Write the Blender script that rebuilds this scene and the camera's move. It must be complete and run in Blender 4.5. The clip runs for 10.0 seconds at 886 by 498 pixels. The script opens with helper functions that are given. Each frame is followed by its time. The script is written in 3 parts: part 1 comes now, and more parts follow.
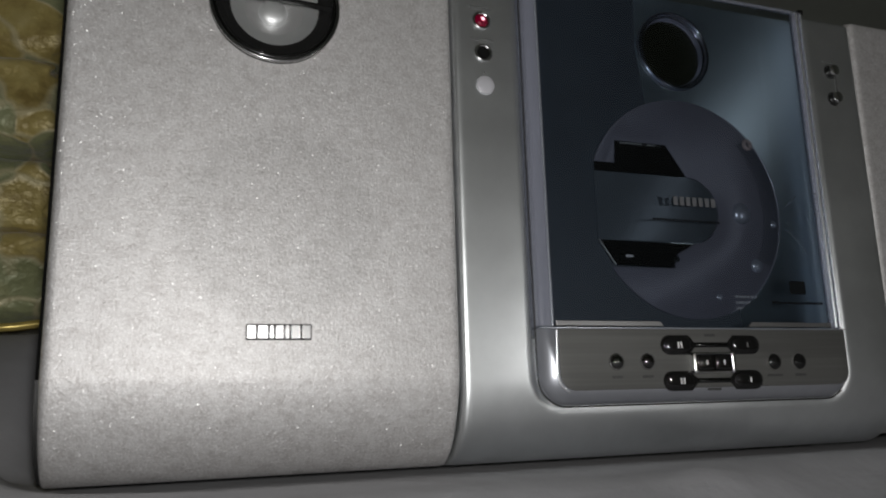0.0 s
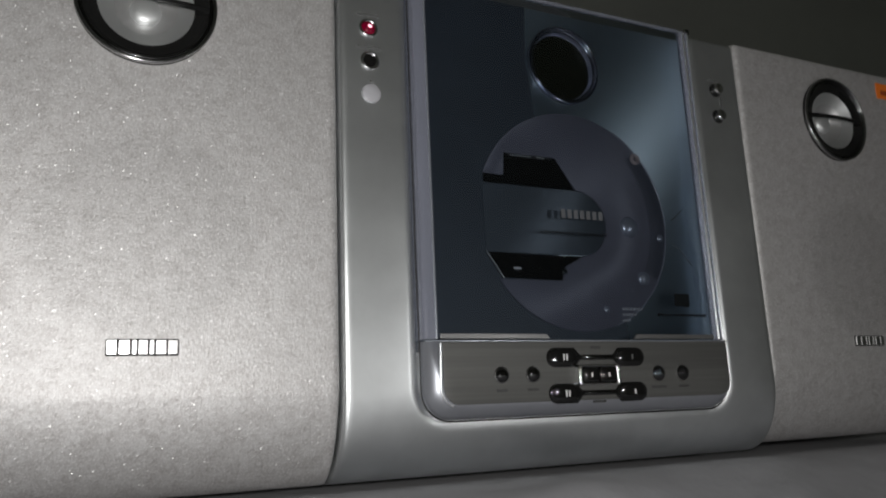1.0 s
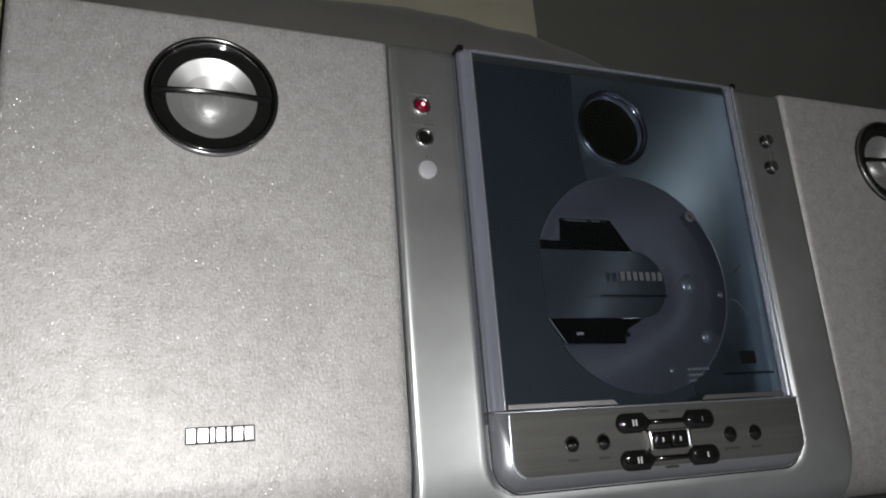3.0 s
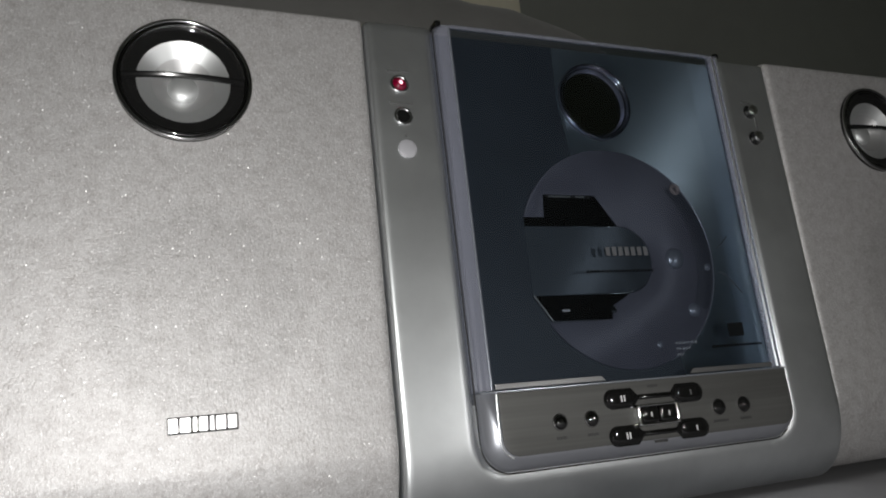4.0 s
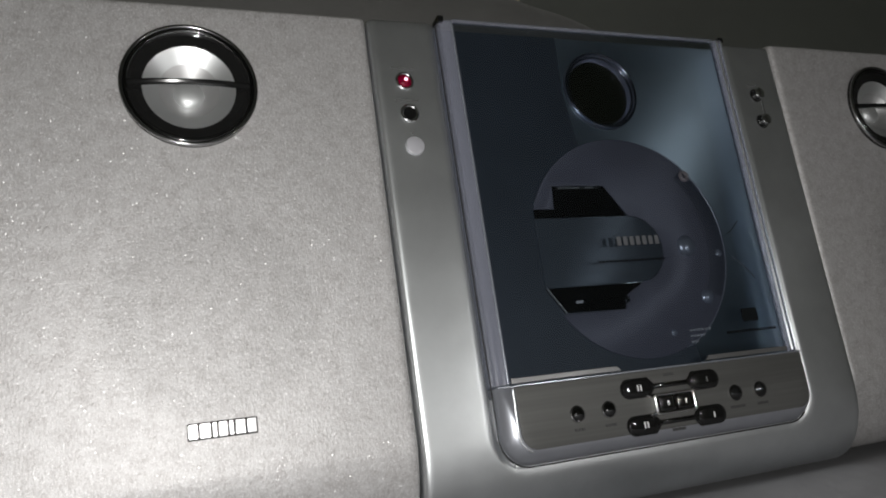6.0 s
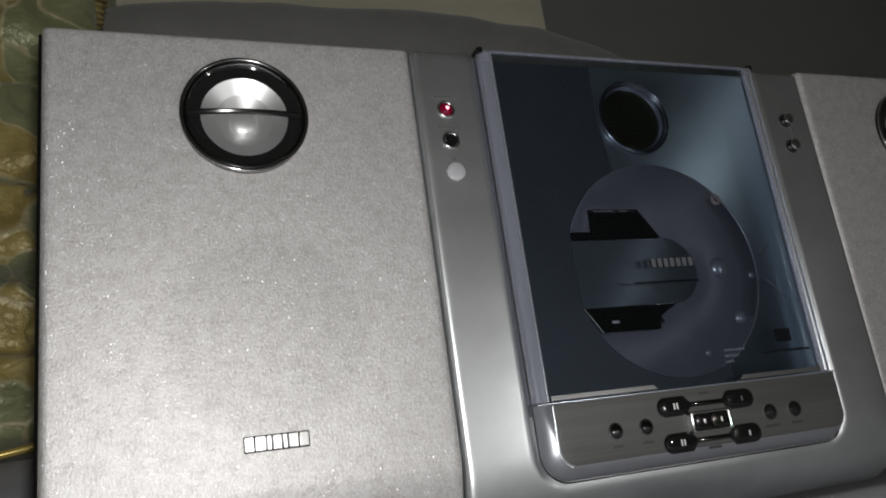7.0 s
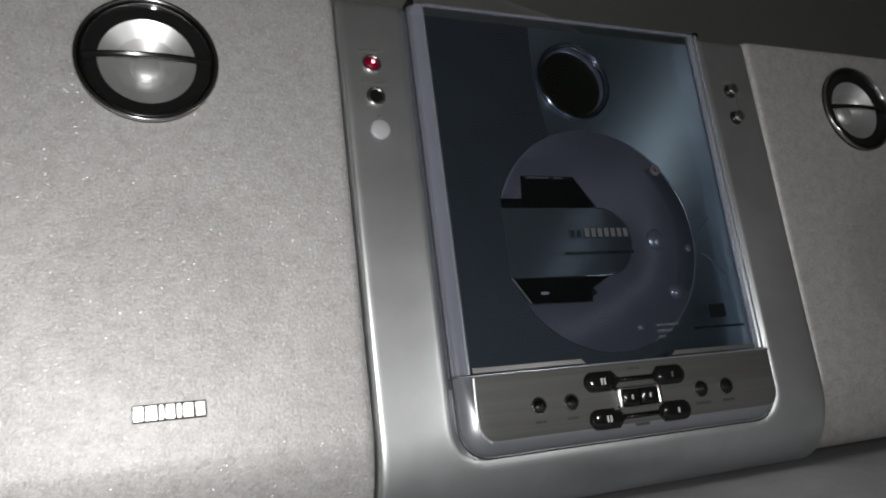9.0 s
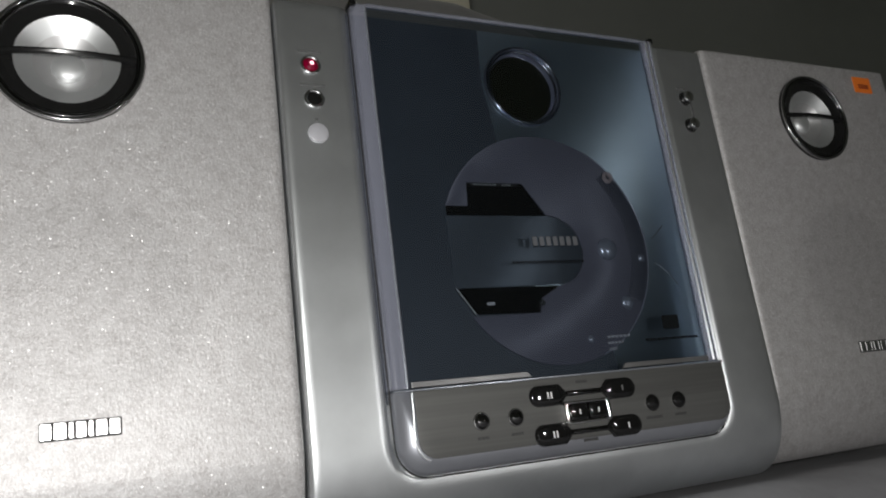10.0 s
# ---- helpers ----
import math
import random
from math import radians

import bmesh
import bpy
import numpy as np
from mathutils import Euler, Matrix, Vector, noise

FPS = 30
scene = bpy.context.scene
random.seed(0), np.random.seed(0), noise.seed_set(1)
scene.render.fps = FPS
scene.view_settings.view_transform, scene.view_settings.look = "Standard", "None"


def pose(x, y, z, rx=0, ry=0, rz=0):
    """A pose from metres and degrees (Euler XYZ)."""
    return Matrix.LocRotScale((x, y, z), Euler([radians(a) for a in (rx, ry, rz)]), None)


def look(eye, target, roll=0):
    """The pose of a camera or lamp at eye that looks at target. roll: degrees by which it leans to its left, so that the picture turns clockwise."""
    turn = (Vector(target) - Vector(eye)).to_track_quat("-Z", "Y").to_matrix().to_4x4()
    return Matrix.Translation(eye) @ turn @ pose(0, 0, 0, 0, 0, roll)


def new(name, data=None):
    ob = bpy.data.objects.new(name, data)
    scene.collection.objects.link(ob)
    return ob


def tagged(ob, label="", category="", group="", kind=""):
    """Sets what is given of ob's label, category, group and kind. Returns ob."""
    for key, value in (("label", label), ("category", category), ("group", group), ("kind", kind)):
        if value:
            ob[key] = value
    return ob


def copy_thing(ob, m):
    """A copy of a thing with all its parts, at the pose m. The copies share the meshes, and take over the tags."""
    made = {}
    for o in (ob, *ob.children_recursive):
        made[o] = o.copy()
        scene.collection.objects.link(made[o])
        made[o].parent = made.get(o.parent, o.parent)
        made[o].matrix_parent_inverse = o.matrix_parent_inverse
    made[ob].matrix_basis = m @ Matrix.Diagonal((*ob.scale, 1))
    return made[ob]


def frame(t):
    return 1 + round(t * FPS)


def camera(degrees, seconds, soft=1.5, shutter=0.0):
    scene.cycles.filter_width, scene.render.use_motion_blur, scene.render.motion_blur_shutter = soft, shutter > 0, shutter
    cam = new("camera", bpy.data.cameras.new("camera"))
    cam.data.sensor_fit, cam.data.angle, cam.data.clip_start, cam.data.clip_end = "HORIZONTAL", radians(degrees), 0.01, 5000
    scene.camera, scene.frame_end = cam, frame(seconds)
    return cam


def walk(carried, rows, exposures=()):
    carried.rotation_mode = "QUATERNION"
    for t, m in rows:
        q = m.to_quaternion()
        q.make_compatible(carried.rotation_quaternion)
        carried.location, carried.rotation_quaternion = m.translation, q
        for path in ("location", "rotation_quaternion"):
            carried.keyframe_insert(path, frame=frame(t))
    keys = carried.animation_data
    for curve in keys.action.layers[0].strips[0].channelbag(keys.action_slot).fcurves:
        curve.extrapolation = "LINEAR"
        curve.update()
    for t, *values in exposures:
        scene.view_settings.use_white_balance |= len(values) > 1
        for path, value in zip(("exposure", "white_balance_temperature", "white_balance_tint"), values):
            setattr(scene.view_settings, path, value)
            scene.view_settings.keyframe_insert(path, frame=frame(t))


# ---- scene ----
cam = camera(60.9, 10.0, soft=1.9, shutter=0.4)
PATH = [
    (0, (-0.264, -0.333, 0.032), (0.397, 1.514, 0.424), -1.6),
    (0.2, (-0.261, -0.331, 0.032), (0.426, 1.507, 0.419), -1.4),
    (0.5, (-0.256, -0.334, 0.031), (0.472, 1.487, 0.421), -1.5),
    (0.8, (-0.244, -0.335, 0.033), (0.551, 1.453, 0.448), -1.9),
    (1, (-0.242, -0.333, 0.032), (0.599, 1.432, 0.452), -2.5),
    (1.2, (-0.25, -0.332, 0.038), (0.6, 1.413, 0.523), -2.7),
    (1.3, (-0.255, -0.335, 0.042), (0.559, 1.419, 0.552), -2.3),
    (1.5, (-0.271, -0.332, 0.044), (0.466, 1.441, 0.602), -2.0),
    (1.7, (-0.275, -0.334, 0.047), (0.415, 1.456, 0.613), -0.3),
    (1.8, (-0.274, -0.336, 0.046), (0.419, 1.451, 0.618), -0.4),
    (2, (-0.271, -0.339, 0.045), (0.438, 1.432, 0.648), -1.6),
    (2.2, (-0.266, -0.342, 0.053), (0.465, 1.418, 0.659), -3.8),
    (2.5, (-0.261, -0.338, 0.045), (0.48, 1.426, 0.628), -4.3),
    (4, (-0.249, -0.332, 0.046), (0.518, 1.449, 0.533), -6.3),
    (4.5, (-0.248, -0.329, 0.046), (0.518, 1.454, 0.528), -7.0),
    (5, (-0.25, -0.334, 0.044), (0.498, 1.455, 0.533), -7.1),
    (6.3, (-0.253, -0.331, 0.05), (0.495, 1.466, 0.51), -8.6),
    (6.5, (-0.256, -0.333, 0.047), (0.472, 1.463, 0.541), -8.5),
    (7, (-0.267, -0.34, 0.046), (0.44, 1.453, 0.579), -7.9),
    (7.5, (-0.261, -0.339, 0.043), (0.45, 1.459, 0.552), -7.9),
    (8, (-0.25, -0.325, 0.045), (0.539, 1.451, 0.516), -8.2),
    (8.5, (-0.25, -0.329, 0.039), (0.515, 1.451, 0.535), -7.1),
    (9, (-0.239, -0.326, 0.041), (0.551, 1.45, 0.513), -7.2),
    (9.5, (-0.227, -0.321, 0.046), (0.616, 1.423, 0.543), -7.6),
    (10, (-0.216, -0.32, 0.04), (0.622, 1.426, 0.539), -7.5),
]
walk(cam, [(t, look(eye, target, roll)) for t, eye, target, roll in PATH],
     exposures=[(0, -0.03), (1, 0.06), (2, 0.1), (2.5, 0.25), (4, 0.19), (5, 0.15), (9, 0.15), (10, 0.34)])

# ---- light: two small torch lamps behind the camera, dim room ----
def lamp(name, place, power, radius, colour):
    data = bpy.data.lights.new(name, "POINT")
    data.energy, data.shadow_soft_size, data.color = power, radius, colour
    ob = new(name, data)
    ob.location = place
    return ob


lamp("torch_light", (-0.258, -0.364, 0.046), 3.6, 0.009, (1.0, 0.985, 0.96))
lamp("second_light", (0.165, -0.43, 0.060), 0.72, 0.009, (1.0, 0.985, 0.97))
world = bpy.data.worlds.new("dark_room")
scene.world = world
world.use_nodes = True
world.node_tree.nodes["Background"].inputs[0].default_value = (0.9, 0.95, 1.0, 1)
world.node_tree.nodes["Background"].inputs[1].default_value = 0.01


# ---- materials ----
class Nodes:
    """A small builder of node materials."""

    def __init__(self, name):
        self.mat = bpy.data.materials.new(name)
        self.mat.use_nodes = True
        self.tree = self.mat.node_tree
        self.tree.nodes.clear()
        self.out = self.add("ShaderNodeOutputMaterial")

    def add(self, kind, **sets):
        node = self.tree.nodes.new(kind)
        for key, value in sets.items():
            if key == "operation":
                node.operation = value
            elif key == "data_type":
                node.data_type = value
            elif key == "feature":
                node.feature = value
            elif key == "bands":
                node.bands_direction = value
        return node

    def link(self, a, b):
        self.tree.links.new(a, b)

    def coords(self, scale=(1, 1, 1)):
        tc = self.add("ShaderNodeTexCoord")
        mp = self.add("ShaderNodeMapping")
        mp.inputs["Scale"].default_value = scale
        self.link(tc.outputs["Object"], mp.inputs["Vector"])
        return mp.outputs["Vector"]

    def noise(self, scale, detail=3, rough=0.55, stretch=(1, 1, 1)):
        n = self.add("ShaderNodeTexNoise")
        n.inputs["Scale"].default_value = scale
        n.inputs["Detail"].default_value = detail
        n.inputs["Roughness"].default_value = rough
        self.link(self.coords(stretch), n.inputs["Vector"])
        return n.outputs["Fac"]

    def ramp(self, fac, stops):
        r = self.add("ShaderNodeValToRGB")
        els = r.color_ramp.elements
        while len(els) < len(stops):
            els.new(0.5)
        for el, (pos, col) in zip(els, stops):
            el.position = pos
            el.color = (*col, 1)
        self.link(fac, r.inputs["Fac"])
        return r.outputs["Color"]

    def bump(self, height, strength, distance, normal=None):
        b = self.add("ShaderNodeBump")
        b.inputs["Strength"].default_value = strength
        b.inputs["Distance"].default_value = distance
        self.link(height, b.inputs["Height"])
        if normal:
            self.link(normal, b.inputs["Normal"])
        return b.outputs["Normal"]

    def principled(self, colour=None, metallic=0.0, rough=0.5, normal=None, **extra):
        p = self.add("ShaderNodeBsdfPrincipled")
        if isinstance(colour, tuple):
            p.inputs["Base Color"].default_value = (*colour, 1)
        elif colour:
            self.link(colour, p.inputs["Base Color"])
        p.inputs["Metallic"].default_value = metallic
        if isinstance(rough, float):
            p.inputs["Roughness"].default_value = rough
        else:
            self.link(rough, p.inputs["Roughness"])
        if normal:
            self.link(normal, p.inputs["Normal"])
        for key, value in extra.items():
            p.inputs[key.replace("_", " ")].default_value = value
        return p

    def done(self, shader):
        self.link(shader.outputs[0], self.out.inputs["Surface"])
        return self.mat


def grey(v, tint=(1, 1, 1)):
    return tuple(v * k for k in tint)


def mat_plain(name, colour, metallic=0.0, rough=0.4, vary=0.15, scale=60, bump=0.0):
    n = Nodes(name)
    f = n.noise(scale, 4)
    c = n.ramp(f, [(0.3, tuple(k * (1 - vary) for k in colour)), (0.7, tuple(min(1, k * (1 + vary)) for k in colour))])
    nor = n.bump(n.noise(scale * 14, 2), bump, 0.0004) if bump else None
    r = n.add("ShaderNodeMapRange")
    n.link(n.noise(scale * 0.4, 5), r.inputs["Value"])
    r.inputs["To Min"].default_value = rough * 0.8
    r.inputs["To Max"].default_value = rough * 1.25
    return n.done(n.principled(c, metallic, r.outputs["Result"], nor))


def mat_grille():
    """Sparkling grey speaker cloth: fine woven threads with glittering flecks."""
    n = Nodes("grille_cloth")
    weave = n.noise(1000, 3, 0.7, (1.0, 1.0, 0.45))
    broad = n.noise(140, 5, 0.7)
    mix = n.add("ShaderNodeMath", operation="MULTIPLY_ADD")
    n.link(broad, mix.inputs[0])
    mix.inputs[1].default_value = 0.8
    n.link(weave, mix.inputs[2])
    col = n.ramp(mix.outputs[0], [(0.55, grey(0.34, (1.06, 1, 0.98))), (1.0, grey(0.58, (1.015, 1, 0.995)))])
    # the woofer behind the cloth shows faintly as a darker round
    tc = n.add("ShaderNodeTexCoord")
    away = n.add("ShaderNodeVectorMath", operation="DISTANCE")
    n.link(tc.outputs["Object"], away.inputs[0])
    away.inputs[1].default_value = (0.004, 0.0, 0.112)
    shade = n.ramp(away.outputs["Value"], [(0.040, grey(0.88)), (0.050, grey(1.0))])
    dim = n.add("ShaderNodeMix", data_type="RGBA")
    dim.blend_type = "MULTIPLY"
    dim.inputs[0].default_value = 1.0
    n.link(col, dim.inputs[6])
    n.link(shade, dim.inputs[7])
    col = dim.outputs[2]
    nor = n.bump(n.noise(700, 2, 0.6), 0.30, 0.0005)
    nor = n.bump(weave, 0.28, 0.0005, nor)
    base = n.principled(col, 0.60, 0.56, nor)
    # flecks: random facets that flash toward a lamp
    vor = n.add("ShaderNodeTexVoronoi")
    vor.inputs["Scale"].default_value = 1300
    n.link(n.coords((1, 1, 0.7)), vor.inputs["Vector"])
    sub = n.add("ShaderNodeVectorMath", operation="SUBTRACT")
    n.link(vor.outputs["Color"], sub.inputs[0])
    sub.inputs[1].default_value = (0.5, 0.5, 0.5)
    sc = n.add("ShaderNodeVectorMath", operation="SCALE")
    n.link(sub.outputs[0], sc.inputs[0])
    sc.inputs["Scale"].default_value = 1.6
    geo = n.add("ShaderNodeNewGeometry")
    ad = n.add("ShaderNodeVectorMath", operation="ADD")
    n.link(sc.outputs[0], ad.inputs[0])
    n.link(geo.outputs["Normal"], ad.inputs[1])
    nm = n.add("ShaderNodeVectorMath", operation="NORMALIZE")
    n.link(ad.outputs[0], nm.inputs[0])
    # sparse small flecks only
    sep = n.add("ShaderNodeSeparateColor")
    n.link(vor.outputs["Color"], sep.inputs[0])
    gt = n.add("ShaderNodeMath", operation="LESS_THAN")
    n.link(sep.outputs[1], gt.inputs[0])
    gt.inputs[1].default_value = 0.6
    near = n.add("ShaderNodeMath", operation="LESS_THAN")
    n.link(vor.outputs["Distance"], near.inputs[0])
    near.inputs[1].default_value = 0.34
    mul = n.add("ShaderNodeMath", operation="MULTIPLY")
    n.link(gt.outputs[0], mul.inputs[0])
    n.link(near.outputs[0], mul.inputs[1])
    tone = n.add("ShaderNodeMath", operation="MULTIPLY")
    n.link(mul.outputs[0], tone.inputs[0])
    tone.inputs[1].default_value = 0.11
    gl = n.add("ShaderNodeBsdfGlossy")
    gl.inputs["Roughness"].default_value = 0.34
    n.link(tone.outputs[0], gl.inputs["Color"])
    n.link(nm.outputs[0], gl.inputs["Normal"])
    both = n.add("ShaderNodeAddShader")
    n.link(base.outputs[0], both.inputs[0])
    n.link(gl.outputs[0], both.inputs[1])
    # larger tinsel flecks, few and sharp
    big = n.add("ShaderNodeTexVoronoi")
    big.inputs["Scale"].default_value = 1350
    n.link(n.coords((1, 1, 0.8)), big.inputs["Vector"])
    mid = n.add("ShaderNodeVectorMath", operation="SUBTRACT")
    n.link(big.outputs["Color"], mid.inputs[0])
    mid.inputs[1].default_value = (0.5, 0.5, 0.5)
    lean = n.add("ShaderNodeVectorMath", operation="SCALE")
    n.link(mid.outputs[0], lean.inputs[0])
    lean.inputs["Scale"].default_value = 2.5
    way = n.add("ShaderNodeVectorMath", operation="ADD")
    n.link(lean.outputs[0], way.inputs[0])
    n.link(geo.outputs["Normal"], way.inputs[1])
    unit = n.add("ShaderNodeVectorMath", operation="NORMALIZE")
    n.link(way.outputs[0], unit.inputs[0])
    small = n.add("ShaderNodeMath", operation="LESS_THAN")
    n.link(big.outputs["Distance"], small.inputs[0])
    small.inputs[1].default_value = 0.26
    shine = n.add("ShaderNodeMath", operation="MULTIPLY")
    n.link(small.outputs[0], shine.inputs[0])
    shine.inputs[1].default_value = 0.19
    spark = n.add("ShaderNodeBsdfGlossy")
    spark.inputs["Roughness"].default_value = 0.34
    n.link(shine.outputs[0], spark.inputs["Color"])
    n.link(unit.outputs[0], spark.inputs["Normal"])
    all_three = n.add("ShaderNodeAddShader")
    n.link(both.outputs[0], all_three.inputs[0])
    n.link(spark.outputs[0], all_three.inputs[1])
    return n.done(all_three)


def mat_bay(name, dark, light, metallic, rough, along=(0.56, 0.0, 0.83)):
    """Blue-grey metal plate brushed along one direction."""
    n = Nodes(name)
    nm = n.add("ShaderNodeCombineXYZ")
    for k, v in enumerate(along):
        nm.inputs[k].default_value = v
    f = n.noise(40, 4)
    c = n.ramp(f, [(0.3, dark), (0.7, light)])
    p = n.principled(c, metallic, rough)
    p.inputs["Anisotropic"].default_value = 0.97
    n.link(nm.outputs[0], p.inputs["Tangent"])
    return n.done(p)


def mat_window(name, tint, gloss_tint=(1, 1, 1), haze=None, rough=0.03):
    """A clear or smoked plastic sheet: see-through with a glossy face."""
    n = Nodes(name)
    tr = n.add("ShaderNodeBsdfTransparent")
    tr.inputs[0].default_value = (*tint, 1)
    body = tr
    if haze:
        d = n.add("ShaderNodeBsdfPrincipled")
        d.inputs["Base Color"].default_value = (*haze[1], 1)
        d.inputs["Roughness"].default_value = 0.25
        m = n.add("ShaderNodeMixShader")
        m.inputs[0].default_value = haze[0]
        n.link(tr.outputs[0], m.inputs[1])
        n.link(d.outputs[0], m.inputs[2])
        body = m
    gl = n.add("ShaderNodeBsdfGlossy")
    gl.inputs["Color"].default_value = (*gloss_tint, 1)
    gl.inputs["Roughness"].default_value = rough
    lw = n.add("ShaderNodeLayerWeight")
    pw = n.add("ShaderNodeMath", operation="POWER")
    n.link(lw.outputs["Facing"], pw.inputs[0])
    pw.inputs[1].default_value = 4.0
    fr = n.add("ShaderNodeMath", operation="MULTIPLY_ADD")
    n.link(pw.outputs[0], fr.inputs[0])
    fr.inputs[1].default_value = 0.8
    fr.inputs[2].default_value = 0.035
    m2 = n.add("ShaderNodeMixShader")
    n.link(fr.outputs[0], m2.inputs[0])
    n.link(body.outputs[0], m2.inputs[1])
    n.link(gl.outputs[0], m2.inputs[2])
    return n.done(m2)


def mat_brushed(name, colour, rough=0.32, metallic=0.6):
    n = Nodes(name)
    f = n.noise(300, 3, 0.6, (0.02, 1, 1))
    c = n.ramp(f, [(0.3, tuple(k * 0.85 for k in colour)), (0.7, tuple(k * 1.15 for k in colour))])
    p = n.principled(c, metallic, rough, n.bump(f, 0.05, 0.0003))
    return n.done(p)


def mat_cloth(name, dark, light, weave=900, bump=0.35, sheen=0.3):
    n = Nodes(name)
    c = n.ramp(n.noise(14, 5, 0.6), [(0.3, dark), (0.7, light)])
    nor = n.bump(n.noise(weave, 2), bump, 0.0005)
    nor = n.bump(n.noise(60, 4), 0.25, 0.004, nor)
    p = n.principled(c, 0.0, 0.8, nor)
    p.inputs["Sheen Weight"].default_value = sheen
    return n.done(p)


def mat_brocade():
    """Gold and sage satin brocade: large woven leaves with pale outlines on a crinkled gold ground."""
    n = Nodes("gold_brocade")
    warp = n.noise(22, 2, 0.5)
    shift = n.add("ShaderNodeVectorMath", operation="SCALE")
    tc = n.add("ShaderNodeTexCoord")
    spin = n.add("ShaderNodeTexNoise")
    spin.inputs["Scale"].default_value = 13
    n.link(tc.outputs["Object"], spin.inputs["Vector"])
    n.link(spin.outputs["Color"], shift.inputs[0])
    shift.inputs["Scale"].default_value = 0.075
    place = n.add("ShaderNodeVectorMath", operation="ADD")
    n.link(tc.outputs["Object"], place.inputs[0])
    n.link(shift.outputs[0], place.inputs[1])
    squash = n.add("ShaderNodeMapping")
    squash.inputs["Scale"].default_value = (1.0, 1.0, 0.62)
    n.link(place.outputs[0], squash.inputs["Vector"])
    cells = n.add("ShaderNodeTexVoronoi")
    edges = n.add("ShaderNodeTexVoronoi", feature="DISTANCE_TO_EDGE")
    for v in (cells, edges):
        v.inputs["Scale"].default_value = 21
        n.link(squash.outputs[0], v.inputs["Vector"])
    pick = n.add("ShaderNodeSeparateColor")
    n.link(cells.outputs["Color"], pick.inputs[0])
    leaf = n.ramp(pick.outputs[0], [(0.50, grey(0.0)), (0.56, grey(1.0))])
    gold = n.ramp(n.noise(34, 4, 0.6), [(0.30, (0.26, 0.19, 0.055)), (0.52, (0.44, 0.35, 0.12)), (0.72, (0.55, 0.47, 0.22))])
    sage = n.ramp(warp, [(0.30, (0.20, 0.21, 0.095)), (0.55, (0.30, 0.32, 0.17)), (0.75, (0.42, 0.39, 0.20))])
    ground = n.add("ShaderNodeMix", data_type="RGBA")
    n.link(leaf, ground.inputs[0])
    n.link(gold, ground.inputs[6])
    n.link(sage, ground.inputs[7])
    line = n.ramp(edges.outputs["Distance"], [(0.012, grey(0.65)), (0.045, grey(0.0))])
    full = n.add("ShaderNodeMix", data_type="RGBA")
    n.link(line, full.inputs[0])
    n.link(ground.outputs[2], full.inputs[6])
    full.inputs[7].default_value = (0.58, 0.52, 0.32, 1)
    nor = n.bump(line, 0.5, 0.0015)
    nor = n.bump(n.noise(30, 4, 0.6), 0.7, 0.010, nor)
    nor = n.bump(n.noise(110, 3, 0.6), 0.4, 0.002, nor)
    nor = n.bump(n.noise(600, 2, 0.6, (1, 1, 0.15)), 0.3, 0.0005, nor)
    p = n.principled(full.outputs[2], 0.10, 0.42, nor)
    p.inputs["Sheen Weight"].default_value = 0.25
    return n.done(p)


def mat_glow(name, colour, strength):
    n = Nodes(name)
    p = n.principled(colour, 0.0, 0.12)
    p.inputs["Emission Color"].default_value = (*colour, 1)
    p.inputs["Emission Strength"].default_value = strength
    return n.done(p)


GRILLE = mat_grille()
SILVER = mat_plain("silver_plastic", grey(0.76, (0.96, 0.99, 1.0)), 0.96, 0.38, 0.05, 50, 0.05)
BLACK = mat_plain("black_gloss", grey(0.008), 0.0, 0.06, 0.1)
BLACK_RING = mat_plain("black_ring", grey(0.010), 0.0, 0.05, 0.1)
BAR = mat_plain("black_bar", grey(0.010), 0.0, 0.16, 0.1)
BAR.node_tree.nodes["Principled BSDF"].inputs["Specular IOR Level"].default_value = 0.2
RING = mat_plain("black_chrome", grey(0.13), 1.0, 0.06, 0.1)
BLACK_MATT = mat_plain("black_matt", grey(0.012), 0.0, 0.6, 0.2)
CUP = mat_plain("dark_chrome", (0.30, 0.31, 0.38), 0.75, 0.30, 0.05)
RIM_DARK = mat_plain("polished_rim", (0.50, 0.51, 0.58), 1.0, 0.14, 0.05)
CHROME = mat_plain("chrome", grey(0.75), 1.0, 0.10, 0.04)
CONE = mat_plain("silver_cone", grey(0.78, (0.98, 1.0, 1.0)), 0.86, 0.38, 0.05)
RING_EDGE = mat_plain("bright_ring_edge", grey(0.38), 1.0, 0.14, 0.1)
SURROUND = mat_plain("grey_surround", grey(0.62), 0.80, 0.40, 0.05)
DOME = mat_plain("satin_dome", grey(0.66, (0.98, 1.0, 1.0)), 0.80, 0.48, 0.05)
BAY = mat_bay("brushed_bay", (0.66, 0.76, 0.83), (0.72, 0.83, 0.90), 0.98, 0.31)
DISC = mat_bay("slate_disc", (0.124, 0.123, 0.155), (0.142, 0.142, 0.177), 0.18, 0.44)
GLOSS = mat_plain("slate_gloss", (0.34, 0.36, 0.42), 0.6, 0.30, 0.05)
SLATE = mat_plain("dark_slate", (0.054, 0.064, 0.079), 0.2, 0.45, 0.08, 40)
CRESCENT = mat_plain("dark_crescent", (0.072, 0.075, 0.096), 0.2, 0.42, 0.08, 40)
TONGUE = mat_bay("slate_brushed", (0.165, 0.188, 0.218), (0.19, 0.217, 0.25), 0.70, 0.50, (0.25, 0.0, 0.97))
SMOKED = mat_window("smoked_window", (0.62, 0.66, 0.70), rough=0.02)
